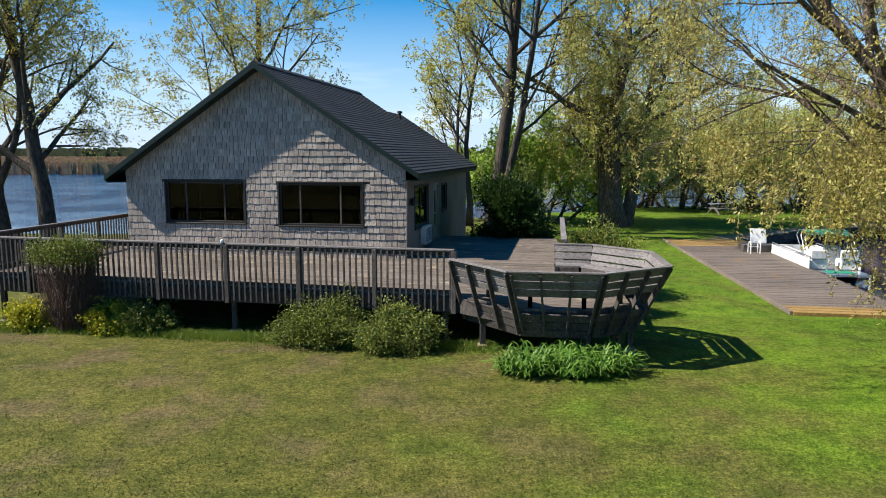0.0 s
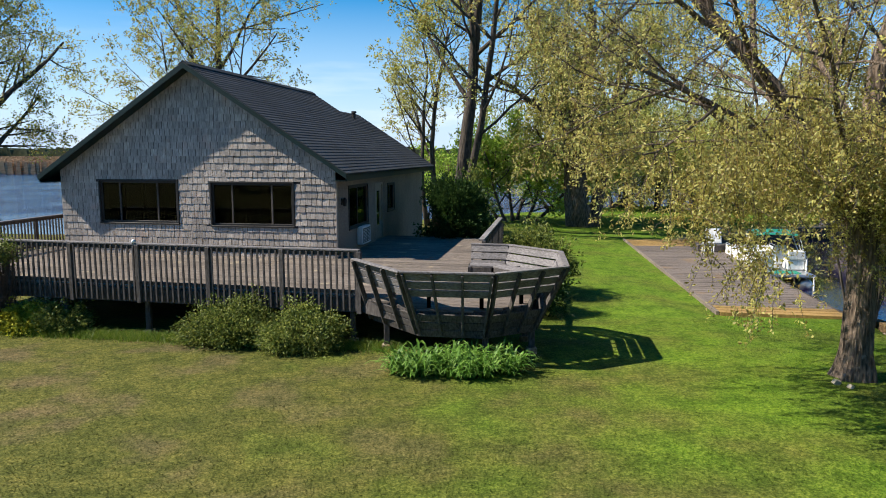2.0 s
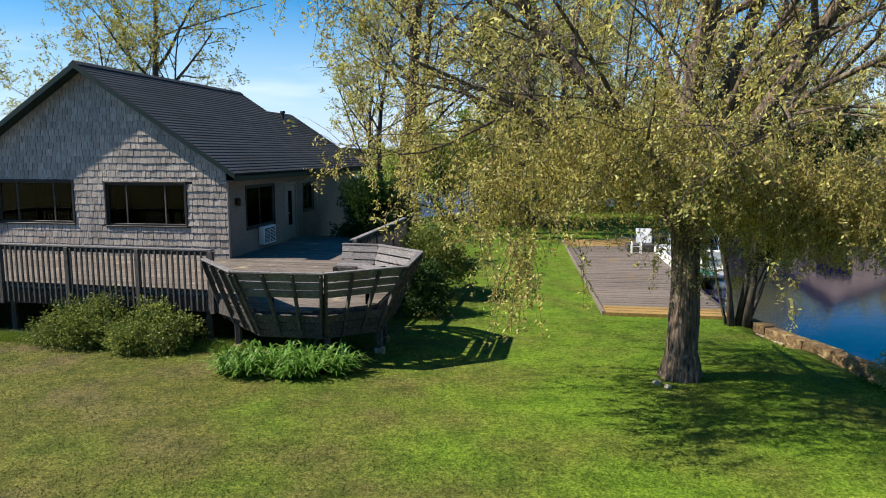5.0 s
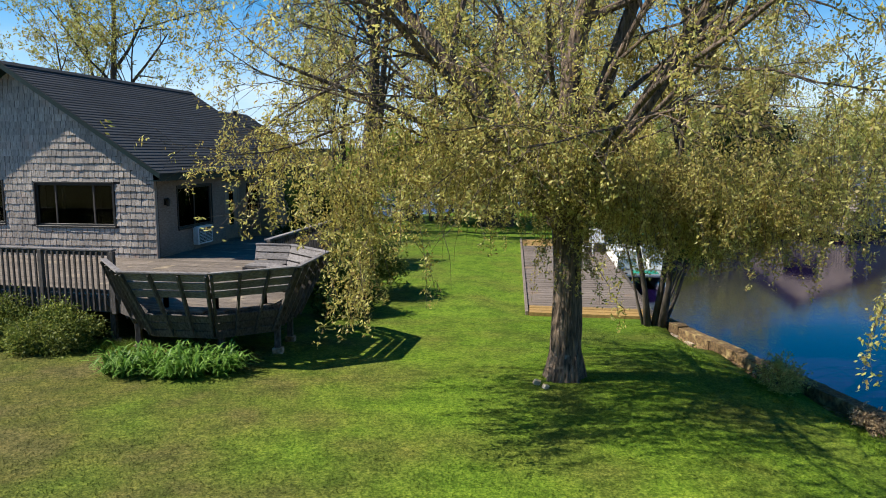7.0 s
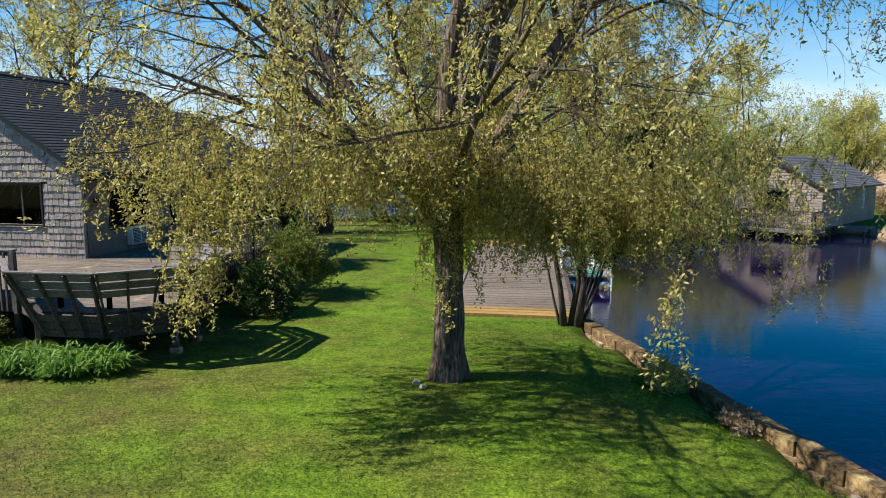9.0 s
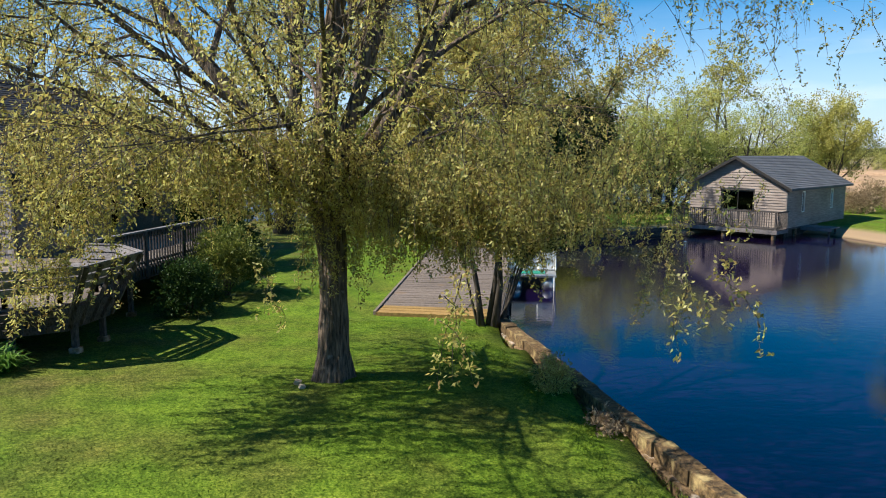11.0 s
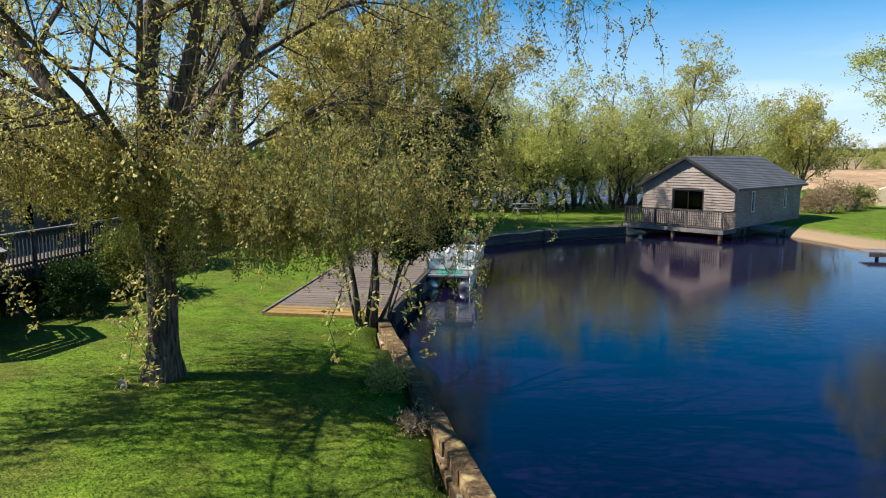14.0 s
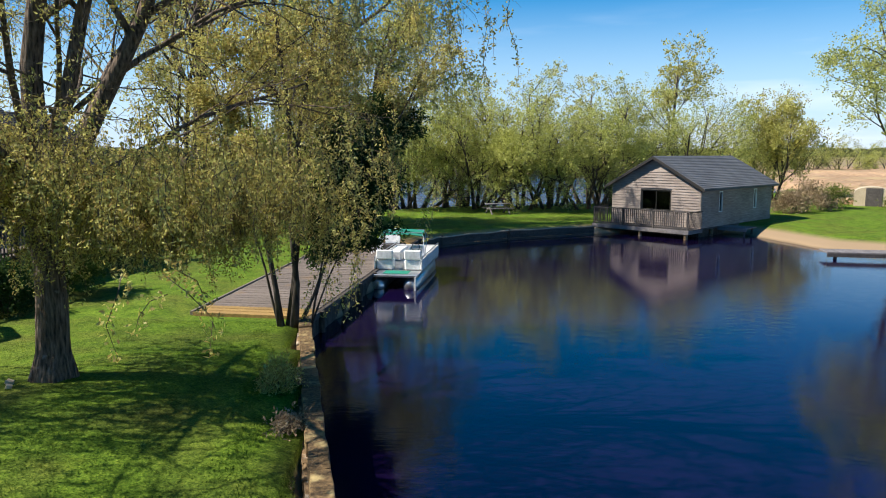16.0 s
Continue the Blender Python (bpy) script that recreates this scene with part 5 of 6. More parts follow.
willow()
SPARSE = dict(levels=3, kids=(9, 6, 5), ratio=0.5, angle=0.8, crook=0.12, lift=(0.03, 0.08, 0.05, 0.0))
SPARSE["from"] = (0.28, 0.25, 0.2)
OPEN = dict(levels=3, kids=(10, 6, 5), ratio=0.46, angle=0.7, crook=0.10, lift=(0.04, 0.10, 0.06, 0.02))
OPEN["from"] = (0.35, 0.2, 0.2)
WEEP = dict(levels=3, kids=(9, 7, 5), ratio=0.55, angle=0.85, crook=0.14, lift=(0.04, 0.02, -0.08, -0.2))
WEEP["from"] = (0.25, 0.2, 0.2)
BUSHY = dict(levels=2, kids=(7, 6), ratio=0.62, angle=0.7, crook=0.14, lift=(0.03, 0.05, 0.0))
BUSHY["from"] = (0.15, 0.15)
# trees on the lake side of the cottage
tree("maple", "leaning lakeside tree with dark trunk and thin spring leaves", ground_at(-13.95, 25.2), 21, [((-0.24, 0.0, 1.0), 11.5, 0.34, (0, 0))], SPARSE, M_BARK2, L_MAPLE, 20000, 0.085, 0.04, 0.3, group="lakeside trees")
tree("maple", "upright lakeside tree with dark trunk and thin spring leaves", ground_at(-15.9, 25.6), 22, [((-0.02, 0.1, 1.0), 11.0, 0.32, (0, 0))], SPARSE, M_BARK2, L_MAPLE, 20000, 0.085, 0.04, 0.3, group="lakeside trees")
tree("maple", "open yellow-leaved spring maple behind the cottage roof", ground_at(-9.2, 36.0), 23, [((0.02, 0.0, 1.0), 15.0, 0.25, (0, 0)), ((-0.3, 0.1, 1.0), 11.0, 0.10, (-0.2, 0)), ((0.25, 0.0, 1.0), 11.0, 0.09, (0.2, 0))], OPEN, M_BARK2, L_MAPLE, 24000, 0.10, 0.05, 0.3, group="lakeside trees")
tree("poplar", "tall forked tree with fresh green spring leaves by the lake", ground_at(2.75, 38.8), 24, [((0.02, 0.0, 1.0), 18.5, 0.44, (0, 0)), ((0.22, -0.1, 1.0), 15.0, 0.26, (0.15, 0))], OPEN, M_BARK2, L_MAPLE, 22000, 0.11, 0.06, 0.35, group="lakeside trees")
tree("poplar", "slender feathery tree in pale spring leaf by the lake", ground_at(1.6, 42.5), 25, [((0.0, 0.0, 1.0), 12.0, 0.2, (0, 0)), ((-0.2, 0.0, 1.0), 10.0, 0.16, (-0.4, 0))], OPEN, M_BARK2, L_OLIVE, 9000, 0.12, 0.06, 0.3, group="lakeside trees")
tree("willow", "big old willow with grey trunk and hanging olive crown", ground_at(10.7, 43.4), 26, [((-0.05, 0.0, 1.0), 13.0, 0.62, (0, 0)), ((0.35, 0.0, 1.0), 12.0, 0.42, (0.4, 0)), ((-0.3, -0.2, 1.0), 8.5, 0.35, (-0.5, 0))], WEEP, M_BARK, L_OLIVE, 20000, 0.15, 0.065, 0.4, 0.6, strands=(1200, 1.0, 3.2, 0.075, 2.6), group="lakeside trees")
tree("shrub_tree", "bright green young tree at the lake edge", ground_at(6.6, 45.5), 28, [((rx, ry, 1.0), 5.2, 0.12, (rx * 1.5, ry * 1.5)) for rx, ry in ((0, 0), (0.5, 0.1), (-0.5, 0.1), (0.2, 0.5), (-0.3, -0.4), (0.9, 0), (-0.8, 0.2))], BUSHY, M_BARK2, L_BRIGHT, 26000, 0.16, 0.09, 0.4, group="lakeside trees")
# clump at the corner of the dock
CANAL = dict(levels=3, kids=(10, 6, 5), ratio=0.27, angle=0.8, crook=0.13, lift=(0.02, 0.10, 0.03, -0.05))
CANAL["from"] = (0.44, 0.2, 0.2)
tree("canal_tree", "many-stemmed tree with olive spring leaves at the canal corner", ground_at(12.75, 17.45), 31, [((rx, ry, 1.0), ln, r, (ox, oy)) for rx, ry, ln, r, ox, oy in ((-0.08, 0, 8.2, 0.075, -0.16, 0), (0.02, 0.1, 8.8, 0.08, 0, 0.1), (0.2, 0, 9.4, 0.085, 0.14, 0), (-0.2, 0.1, 6.0, 0.035, -0.2, 0.1), (0.3, 0.1, 8.0, 0.045, 0.18, 0.1))], CANAL, M_BARK2, L_WILLOW, 50000, 0.07, 0.028, 0.22, 0.3, strands=(120, 0.3, 0.8, 0.035, 2.8))
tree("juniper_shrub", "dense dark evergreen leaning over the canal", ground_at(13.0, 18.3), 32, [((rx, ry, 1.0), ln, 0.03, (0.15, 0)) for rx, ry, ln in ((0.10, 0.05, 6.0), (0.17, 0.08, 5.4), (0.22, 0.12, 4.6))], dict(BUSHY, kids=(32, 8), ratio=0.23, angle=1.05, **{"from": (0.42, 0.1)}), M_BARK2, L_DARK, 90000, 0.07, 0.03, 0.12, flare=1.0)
# thicket behind the far lawn
THICK = dict(levels=3, kids=(6, 6, 5), ratio=0.55, angle=0.6, crook=0.12, lift=(0.03, 0.06, 0.0, -0.05))
THICK["from"] = (0.12, 0.2, 0.2)
th_a = tree("willow_shrub", "pale green many-stemmed shoreline willow", ground_at(14.0, 58.0), 41, [((rx, ry, 1.0), ln, 0.15, (rx * 2, ry * 2)) for rx, ry, ln in ((0, 0, 8.5), (0.5, 0.1, 7.5), (-0.5, 0, 7.5), (0.2, -0.4, 6.5), (-0.3, 0.4, 7), (0.9, 0, 6), (-0.9, 0.1, 6))], THICK, M_BARK2, L_FRESH, 18000, 0.135, 0.055, 0.5, 0.2, group="shoreline thicket")
th_b = tree("willow_shrub", "fresh green many-stemmed shoreline willow", ground_at(12.5, 56.5), 42, [((rx, ry, 1.0), ln, 0.14, (rx * 2, ry * 2)) for rx, ry, ln in ((0, 0, 6.5), (0.6, 0.1, 6), (-0.6, 0, 6), (0.2, -0.4, 5), (-0.9, 0.1, 5))], THICK, M_BARK2, L_FRESH, 19000, 0.125, 0.055, 0.45, 0.2, group="shoreline thicket")
th_c = tree("bare_shrub", "grey half-bare shoreline tree just coming into leaf", ground_at(23.5, 61.0), 43, [((rx, ry, 1.0), ln, 0.15, (rx * 2, ry * 2)) for rx, ry, ln in ((0.05, 0, 10), (0.5, 0.1, 8), (-0.4, 0, 8.5))], THICK, M_BARK2, L_OLIVE, 6000, 0.16, 0.07, 0.4, group="shoreline thicket")
for src, x, y, rz in ((th_a, 19.5, 57.5, 130), (th_a, 25.5, 58.5, 250), (th_a, 31.0, 60.0, 60), (th_b, 17.0, 60.0, 90), (th_a, 36.5, 63.0, 170), (th_b, 28.5, 57.0, 40), (th_c, 30.0, 64.0, 120), (th_c, 18.5, 63.0, 240), (th_b, 22.8, 57.0, 300), (th_a, 41.0, 67.0, 20)):
    copy_thing(src, pose(*ground_at(x, y), 0, 0, rz))
# plain belt of unseen trees added behind the camera: closes the lawn, darkens window reflections
for k in range(13):
    copy_thing(th_a if k % 3 else th_b, pose(-34 + k * 4.6, -24 - 2.5 * (k % 2), -0.1, 0, 0, 47 * k))
tree("sparse_tree", "tall half-bare tree with pale top leaves far behind the boathouse", ground_at(42.0, 82.0), 44, [((0.03, 0, 1.0), 13.5, 0.3, (0, 0))], dict(SPARSE, **{"from": (0.55, 0.3, 0.2)}), M_BARK2, L_OLIVE, 6000, 0.22, 0.1, 0.5)
tree("yellow_tree", "small round tree in yellow-orange spring leaf behind the boathouse", ground_at(48.5, 68.0), 45, [((rx, ry, 1.0), 7.5, 0.14, (rx, ry)) for rx, ry in ((0, 0), (0.35, 0.1), (-0.35, 0.1), (0.1, -0.3))], BUSHY, M_BARK2, L_OLIVE, 26000, 0.14, 0.075, 0.5)
tree("maple", "spring tree with fresh light leaves across the canal", ground_at(46.2, 43.5), 46, [((-0.05, 0, 1.0), 15.0, 0.35, (0, 0)), ((-0.35, -0.1, 1.0), 12.0, 0.22, (-0.3, 0))], SPARSE, M_BARK2, L_FRESH, 28000, 0.115, 0.06, 0.4)


def bush(name, label, base, seed, rx, ry, h, leaf, n, ll, lw, stems=14, bark=M_BARK2, group="", z_low=0.15):
    """A shrub: forked stems and leaves in an uneven shell of small clumps."""
    rng = np.random.default_rng(seed)
    root = empty(name, pose(*base), label, "shrub", group)
    st = Solid()
    k = 34
    c = rng.normal(size=(k, 3))
    c /= np.linalg.norm(c, axis=1, keepdims=True)
    c[:, 2] = np.abs(c[:, 2]) * 1.1 - 0.15
    c *= rng.uniform(0.55, 0.95, (k, 1))
    cl = c * np.array([rx, ry, h * 0.8]) + np.array([0, 0, h * 0.22])
    cl[:, 2] = np.maximum(cl[:, 2], z_low)
    for i in range(stems):
        t = cl[rng.integers(0, k)]
        mid = t * np.array([0.45, 0.45, 0.55]) + rng.normal(size=3) * 0.04
        st.tube([(rng.normal() * 0.08, rng.normal() * 0.08, -0.08), mid, t], [0.02, 0.013, 0.004], 4, cap=False)
    mesh_ob("stems", st.v, st.f, bark, root)
    r = 0.19 * (rx + ry) / 2 + 0.02
    knots = cl[rng.integers(0, k, n // 8)] + rng.normal(size=(n // 8, 3)) * r * np.array([1, 1, 0.8])
    p = np.repeat(knots, 7, 0) + rng.normal(size=(n // 8 * 7, 3)) * min(0.045, r * 0.3)
    p = p[p[:, 2] > 0.03]
    d = p - np.array([0, 0, h * 0.3]) + rng.normal(size=p.shape) * 0.6
    tagged(quick_mesh("foliage", leaf_quads(rng, p, d, ll * 1.15, lw * 1.2), 4, leaf, root), kind="stuff")
    return root


bush("front_shrub", "rounded leafy green shrub in front of the deck", ground_at(-2.6, 15.15), 51, 1.0, 0.75, 1.0, L_SHRUB, 26000, 0.05, 0.026, group="deck shrubs")
bush("front_shrub", "lower rounded green shrub in front of the deck", ground_at(-0.95, 14.65), 52, 0.88, 0.7, 0.85, L_SHRUB, 22000, 0.05, 0.026, group="deck shrubs")
bush("yellow_shrub", "bright yellow-leaved low shrub before the deck", ground_at(-10.2, 16.9), 53, 0.6, 0.5, 0.7, L_YELLOW, 6000, 0.06, 0.035, group="yellow shrubs")
bush("yellow_shrub", "yellow-green low shrub before the deck", ground_at(-8.0, 16.55), 54, 0.62, 0.5, 0.72, L_YELLOW, 6000, 0.06, 0.035, group="yellow shrubs")
bush("low_shrub", "dark green low shrub before the deck", ground_at(-7.1, 16.5), 55, 0.65, 0.5, 0.75, L_SHRUB, 6500, 0.06, 0.03)
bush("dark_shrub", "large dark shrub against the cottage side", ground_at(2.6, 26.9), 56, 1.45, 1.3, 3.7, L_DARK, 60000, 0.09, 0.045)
# extra shrub: sunlit leaves of the dark one, given by a lighter leaf colour
bush("lit_shrub", "lighter-leaved shrub added for the dark shrub's sunlit leaves", ground_at(3.2, 28.2), 57, 1.0, 0.9, 4.1, L_SHRUB, 5000, 0.09, 0.045)
bush("rail_shrub", "olive and reddish shrub beside the deck rail", ground_at(4.9, 21.4), 58, 1.05, 1.3, 2.3, L_SHRUB, 20000, 0.07, 0.035)
bush("rail_shrub", "dark-leaved shrub below the deck bench", ground_at(4.6, 18.9), 59, 0.7, 0.9, 1.5, L_DARK, 11000, 0.07, 0.035)
bush("wall_shrub", "small dry shrub growing on the sea wall", ground_at(14.2, 10.7), 61, 0.22, 0.4, 0.24, L_DRY, 1200, 0.06, 0.02, group="sea wall shrubs")
bush("wall_shrub", "small half-green shrub beside the sea wall", ground_at(13.62, 12.6), 62, 0.32, 0.45, 0.6, L_WILLOW, 3000, 0.06, 0.02, group="sea wall shrubs")
for k, (x, y, r) in enumerate(((9.02, 12.0, 0.06), (9.14, 11.78, 0.05))):
    st = empty("stone", pose(*ground_at(x, y)), "small pale stone at the foot of the willow", "stone", "willow stones")
    me = stones[k].copy()
    me.materials[0] = M_SAND
    ob = new("rock", me)
    ob.parent = st
    ob.matrix_basis = pose(0, 0, r * 0.6, 10, 20, 30 * k) @ Matrix.Diagonal((r * 2, r * 1.6, r * 1.5, 1))
# clipped twiggy shrub with a leafy cap
tw = empty("twiggy_shrub", pose(*ground_at(-8.95, 16.6)), "tall clipped shrub of bare brown twigs with a leafy top", "shrub")
rng = np.random.default_rng(60)
stw = Solid()
ends = []
for i in range(420):
    a, r = rng.uniform(0, 2 * math.pi), math.sqrt(rng.uniform(0, 1))
    t = np.array([math.cos(a) * r * 0.86, math.sin(a) * r * 0.6, rng.uniform(0.9, 2.15)])
    b = np.array([t[0] * 0.35, t[1] * 0.35, -0.05])
    mid = (b + t) / 2 + rng.normal(size=3) * 0.09
    stw.tube([b, mid, t], [0.012, 0.008, 0.003], 3, cap=False)
    ends.append(t)
    for _ in range(3):
        e = mid + (t - mid) * rng.uniform(0, 1) 
        q = e + rng.normal(size=3) * 0.16 + np.array([0, 0, 0.1])
        stw.tube([e, q], [0.005, 0.002], 3, cap=False)
tagged(mesh_ob("branchwork", stw.v, stw.f, material("brown_twig", (0.06, 0.04, 0.032), (0.16, 0.105, 0.085), 0.9, 30, 2.0, bump=0.0), tw, "brown leafless twigs"), kind="stuff")
ends = np.array(ends)
capp = ends[rng.integers(0, len(ends), 9000)] * np.array([0.95, 0.95, 1]) + rng.normal(size=(9000, 3)) * 0.1
capp = capp[capp[:, 2] > 1.72]
tagged(quick_mesh("foliage", leaf_quads(rng, np.repeat(capp, 3, 0) + rng.normal(size=(len(capp) * 3, 3)) * 0.07, rng.normal(size=(len(capp) * 3, 3)) + np.array([0, 0, 0.6]), 0.06, 0.028), 4, L_SHRUB, tw), kind="stuff")

# daylilies below the bay: arching blades in many tufts
lily = empty("daylily_bed", pose(2.25, 12.75, 0), "bed of fresh green daylily leaves below the deck bay", "plants")
tufts = {}
for k in range(135):
    tx, ty = rng.uniform(-1.2, 1.35), rng.uniform(-0.5, 0.45)
    if (tx / 1.22) ** 2 + (ty / 0.5) ** 2 > 1:
        continue
    base_z = lawn_height(2.25 + tx, 12.75 + ty) - 0.01
    blades = tufts.setdefault((round(tx / 0.42), round(ty / 0.4)), [])
    for j in range(11):
        a = rng.uniform(0, 2 * math.pi)
        ln, lift = rng.uniform(0.38, 0.72), rng.uniform(0.45, 1.35)
        dx, dy = math.cos(a), math.sin(a)
        prev = None
        for s in range(5):
            f = s / 4
            c = np.array([tx + dx * ln * f * 0.78, ty + dy * ln * f * 0.78, base_z + ln * lift * (f * 1.7 - 1.25 * f * f)])
            w = 0.027 * (1 - 0.85 * f)
            l, r = c + np.array([-dy, dx, 0]) * w, c - np.array([-dy, dx, 0]) * w
            if prev is not None:
                blades += [prev[0], prev[1], r, l]
            prev = (l, r)
for blades in tufts.values():
    tagged(quick_mesh("tuft", np.array(blades), 4, L_BLADE, lily), kind="stuff")

# grass: real blades over the lawn that the camera passes, longer under the deck's edge
def grass(name, label, n, seed, region, height, mat):
    rng = np.random.default_rng(seed)
    x, y = region(rng, n)
    keep = x < 12.75 + 0.2176 * (17.9 - y)
    x, y = x[keep], y[keep]
    z = np.array([lawn_height(a, b) for a, b in zip(x, y)]) - 0.012
    h = height * rng.uniform(0.5, 1.3, len(x))
    a = rng.uniform(0, 2 * math.pi, len(x))
    w = 0.006 + 0.004 * rng.uniform(0, 1, len(x))
    lean = rng.normal(size=(len(x), 2)) * 0.5 * h[:, None]
    v = np.stack([np.stack([x + np.cos(a) * w, y + np.sin(a) * w, z], 1), np.stack([x - np.cos(a) * w, y - np.sin(a) * w, z], 1), np.stack([x + lean[:, 0], y + lean[:, 1], z + h], 1)], 1)
    ob = quick_mesh(name, v.reshape(-1, 3), 3, mat, None)
    return tagged(ob, label, "grass", kind="stuff")


def lawn_region(rng, n):
    y = 7.2 + 11 * rng.uniform(0, 1, n) ** 1.4
    return rng.uniform(-7 - 0.35 * y, 16.5, n), y


def edge_region(rng, n):
    f = rng.uniform(0, 1, n)
    return -11.5 + 12.6 * f, 17.35 - 2.55 * f - np.abs(rng.normal(size=n)) * 0.25


grass("lawn_blades", "short mown grass blades of the lawn", 260000, 71, lawn_region, 0.03, M_LAWN)
grass("edge_grass", "longer unmown grass along the deck edge", 26000, 72, edge_region, 0.16, L_GRASS)


# ---------------------------------------------------------------- far shore
def strip(name, label, x0, x1, y_front, y_back, z0, z1, rough, step, mat, seed):
    """A belt of reeds or woods far off, with a ragged top."""
    rs = random.Random(seed)
    s = Solid()
    nrow = 5
    for j in range(nrow):
        y = y_front + (y_back - y_front) * (j / (nrow - 1)) ** 1.6
        x = x0
        while x < x1:
            w = step * rs.uniform(0.6, 1.5) * (1 + j * 0.8)
            h = z1 * (0.9 + 0.25 * noise.noise(Vector((x * 0.01, j, seed)))) + rs.uniform(-rough, rough)
            yy = y + rs.uniform(-1, 1) * step + 6 * noise.noise(Vector((x * 0.02, 3, seed)))
            k = len(s.v)
            for (dx, z) in ((-0.15, z0), (1.15, z0), (0.95, h * 0.93), (0.6, h), (0.25, h * 0.97)):
                s.v.append(Vector((x + dx * w, yy, z)))
            for (dx, z) in ((0.05, z0), (0.95, z0), (0.85, h * 0.9), (0.6, h * 0.95), (0.25, h * 0.9)):
                s.v.append(Vector((x + dx * w, yy + w * 0.8, z)))
            s.f += [(k, k + 1, k + 2, k + 3, k + 4), (k + 4, k + 3, k + 8, k + 9), (k + 3, k + 2, k + 7, k + 8), (k + 2, k + 1, k + 6, k + 7), (k, k + 4, k + 9, k + 5)]
            x += w
    return tagged(mesh_ob(name, s.v, s.f, mat), label, "reeds" if "reed" in name else "woods", kind="stuff")


M_FARWOOD = material("far_woods", (0.06, 0.075, 0.035), (0.13, 0.14, 0.07), 0.95, 0.2, 0.02, bump=0.0, island=True, per_piece=0.25)
strip("far_reeds", "tawny reed beds along the far shore of the lake", -420, 70, 178, 520, -1.0, 2.3, 0.12, 0.8, M_REED, 81)
strip("far_woods", "low dark line of woods beyond the reed beds", -1300, 1300, 950, 1150, -1.0, 11.0, 3.0, 10.0, M_FARWOOD, 82)
fx, fy = steps([(45, 110, 1.3), (110, 260, 6)]), steps([(60, 100, 1.3), (100, 250, 5)])
rs = random.Random(83)
fv = [(x + rs.uniform(-0.4, 0.4), y + rs.uniform(-0.4, 0.4), lawn_height(x, y) + (0.1 + rs.uniform(0, 0.45) if 46 < x and y > 61 + 0.15 * abs(x - 60) and y < 2.6 * x - 70 and y < 245 else -0.6)) for y in fy for x in fx]
ff = [(j * len(fx) + i, j * len(fx) + i + 1, (j + 1) * len(fx) + i + 1, (j + 1) * len(fx) + i) for j in range(len(fy) - 1) for i in range(len(fx) - 1)]
tagged(mesh_ob("dry_grass", fv, ff, M_REED), "dry tawny grass field beyond the boathouse", "grass", kind="stuff")
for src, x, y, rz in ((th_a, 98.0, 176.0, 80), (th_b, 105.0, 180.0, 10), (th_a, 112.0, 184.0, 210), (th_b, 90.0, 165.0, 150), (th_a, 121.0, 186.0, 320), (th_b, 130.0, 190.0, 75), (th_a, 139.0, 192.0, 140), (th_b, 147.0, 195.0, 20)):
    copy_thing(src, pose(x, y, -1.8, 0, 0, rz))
for k, (x, y, r, h) in enumerate(((45.5, 55.5, 1.8, 2.2), (48.5, 57.5, 1.6, 1.9), (43.0, 53.0, 1.5, 1.6), (54.5, 57.5, 1.5, 1.5))):
    bush("field_shrub", "brownish scrub at the edge of the dry field", ground_at(x, y), 90 + k, r, r * 0.8, h, L_DRY if k % 2 == 0 else L_SHRUB, 7000, 0.11, 0.045, group="field scrub")

# ---------------------------------------------------------------- pieces of walls and floors
rs = random.Random(17)
# deck boards, laid along the front of the cottage
yb = min(p[1] for p in loc)
while yb < max(p[1] for p in loc):
    yc = yb + 0.074
    for a, b in spans(loc, yc):
        a, b = a + 0.01, b - 0.01
        x = a
        while x < b - 0.02:
            e = min(b, x + rs.uniform(3.2, 4.9))
            if b - e < 0.6:
                e = b
            piece("deck_board", M_DECK, deck, rot @ pose((x + e) / 2, yc, DECK_Z - 0.018 + rs.uniform(-0.003, 0.003)), (e - x - 0.004, 0.141, 0.036))
            x = e
    yb += 0.148
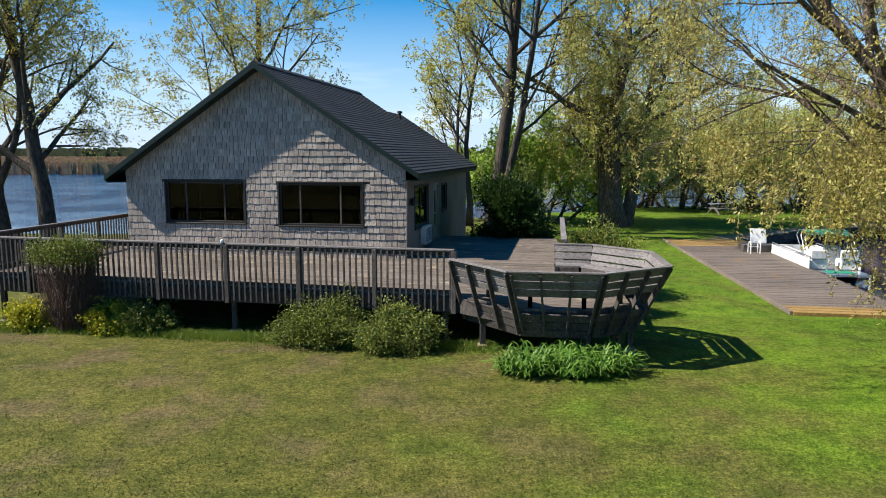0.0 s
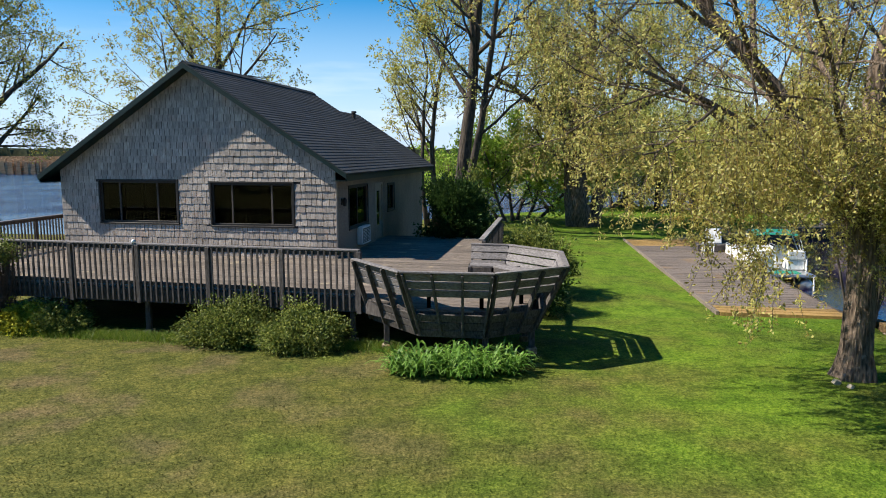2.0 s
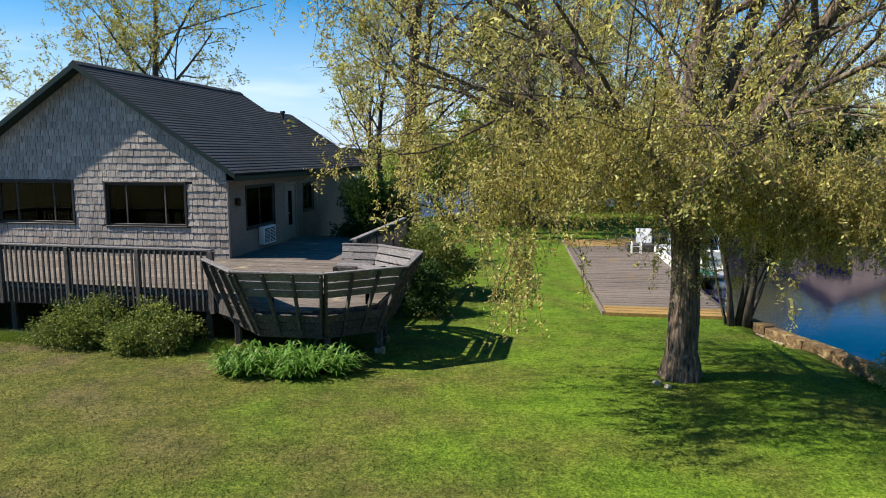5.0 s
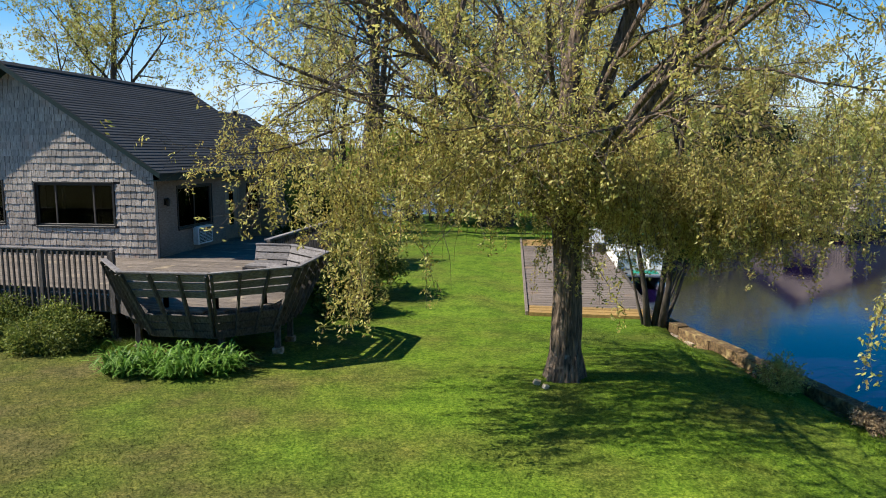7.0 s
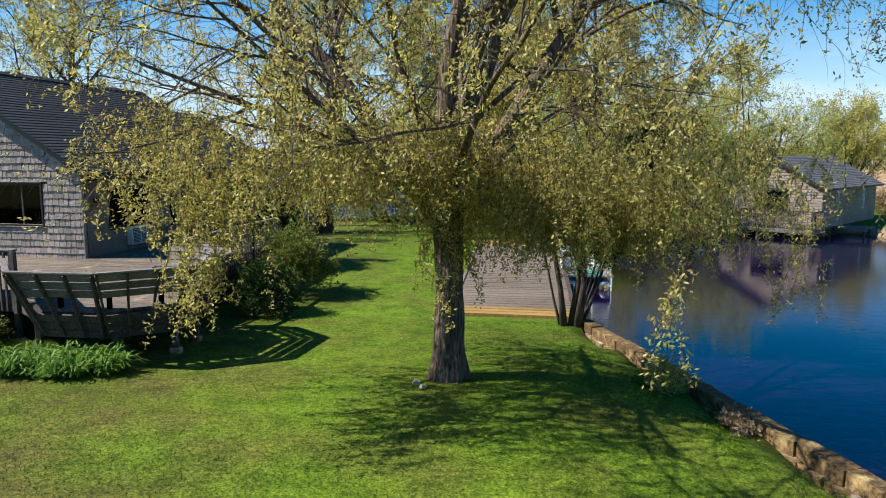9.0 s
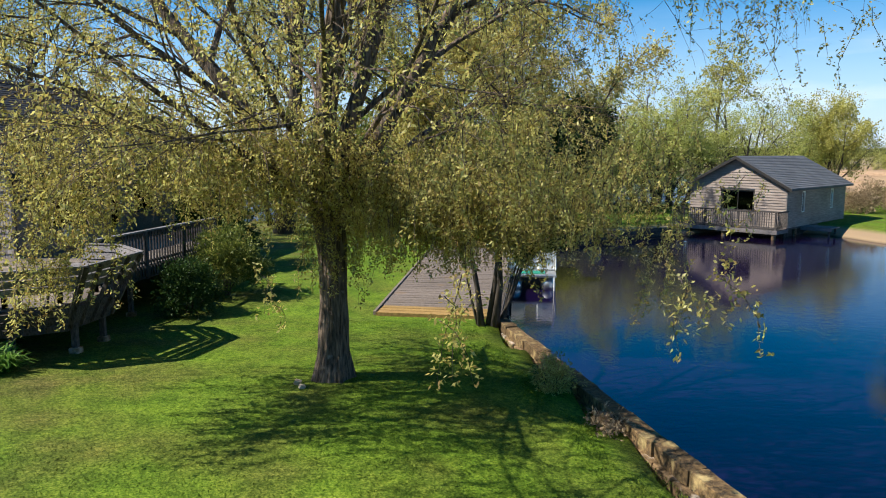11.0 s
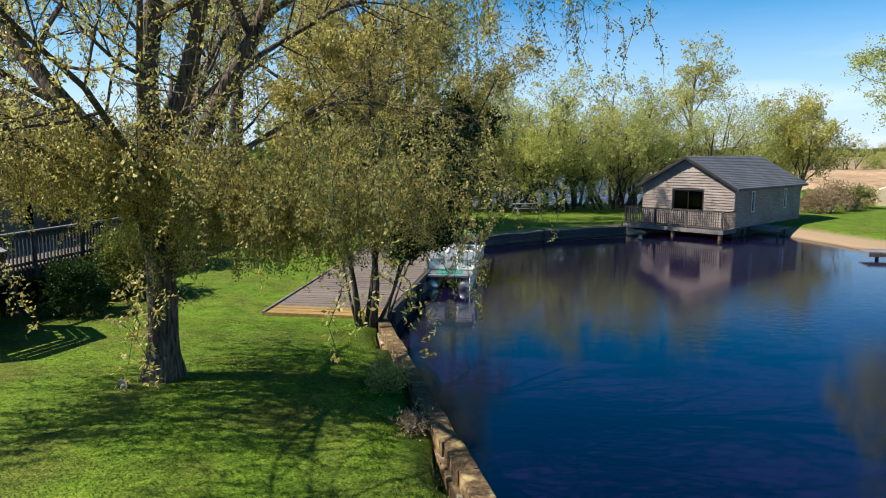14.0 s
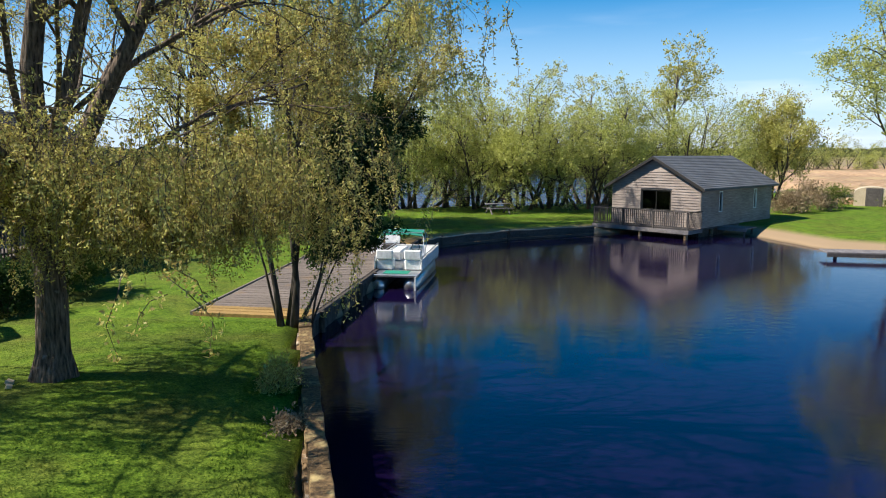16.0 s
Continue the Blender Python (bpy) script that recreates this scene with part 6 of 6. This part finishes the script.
# cedar shingles on the gable, course by course from below
COURSE = 0.205
near, rest = [], Solid()
zc = 0.90
while zc < 6.4:
    zt = zc + COURSE
    # the wall's span at this height under the rakes
    half_l = (RIDGE_Z - 0.25 - zc) / SLOPE
    xl, xr = max(-HW - 0.01, RIDGE_X - half_l), min(0.01, RIDGE_X + half_l)
    x = xl - rs.uniform(0, 0.1)
    while x < xr:
        w = rs.choice((0.12, 0.15, 0.17, 0.2, 0.23))
        a, b = max(x, xl), min(x + w, xr)
        x += w
        if b - a < 0.03:
            continue
        blocked = any(a < q[1] + 0.05 and b > q[0] - 0.05 and zt > q[2] - 0.05 and zc < q[3] + 0.05 for q in WINS)
        if blocked:
            clipped = []
            for q in WINS:
                if a < q[1] + 0.05 and b > q[0] - 0.05 and zt > q[2] - 0.05 and zc < q[3] + 0.05:
                    z0, z1 = zc, zt
                    if zc < q[2] - 0.05:
                        clipped.append((a, b, zc, q[2] - 0.055))
                    elif zt > q[3] + 0.05:
                        clipped.append((a, b, q[3] + 0.055, zt))
                    else:
                        if a < q[0] - 0.07:
                            clipped.append((a, q[0] - 0.055, zc, zt))
                        if b > q[1] + 0.07:
                            clipped.append((q[1] + 0.055, b, zc, zt))
        else:
            clipped = [(a, b, zc, zt)]
        for a2, b2, z2, z3 in clipped:
            if b2 - a2 > 0.02 and z3 - z2 > 0.02:
                near.append((a2 + 0.007, b2 - 0.007, z2 + rs.uniform(-0.012, 0.008), z3))
    zc += COURSE


def shingle(s, a, b, z0, z1, th, skew=0.0):
    """A tapered shake, thick at its butt."""
    k = len(s.v)
    for x in (a, b):
        s.v += [Vector((x, -th - (skew if x == b else 0), z0)), Vector((x, -0.004, z0)), Vector((x, -0.006, z1 + 0.03)), Vector((x, -0.003, z1 + 0.03))]
    s.f += [(k, k + 4, k + 5, k + 1), (k, k + 2, k + 6, k + 4), (k, k + 1, k + 3, k + 2), (k + 4, k + 6, k + 7, k + 5), (k + 2, k + 3, k + 7, k + 6)]


unit = Solid()
shingle(unit, -0.5, 0.5, 0.0, 0.97, 1.0)
ume = bpy.data.meshes.new("shingle")
ume.from_pydata([tuple(v) for v in unit.v], [], unit.f)
ume.materials.append(M_SHINGLE)
ume.update()
# those at the sunlit corner, low on the wall, are single objects
picked = sorted(near, key=lambda q: -(q[0] - 0.35 * q[2]))[:300]
chosen = set(picked)
for a, b, z0, z1 in near:
    th = rs.uniform(0.014, 0.026)
    if (a, b, z0, z1) in chosen:
        ob = new("shingle", ume)
        ob.parent = wall_front
        ob.matrix_basis = pose((a + b) / 2, -0.004, z0, rs.uniform(-1.5, 0.5), 0, rs.uniform(-2.5, 2.5)) @ Matrix.Diagonal((b - a, th, z1 - z0, 1))
    else:
        shingle(rest, a, b, z0, z1, th, rs.uniform(-0.006, 0.006))
tagged(mesh_ob("shingles", rest.v, rest.f, M_SHINGLE_I, wall_front), kind="stuff")
# corner boards of shingle returns
Solid().box((0.002, -0.02, 0.9), (0.03, 0.10, 3.28)).make("corner_board", M_SHINGLE, house)
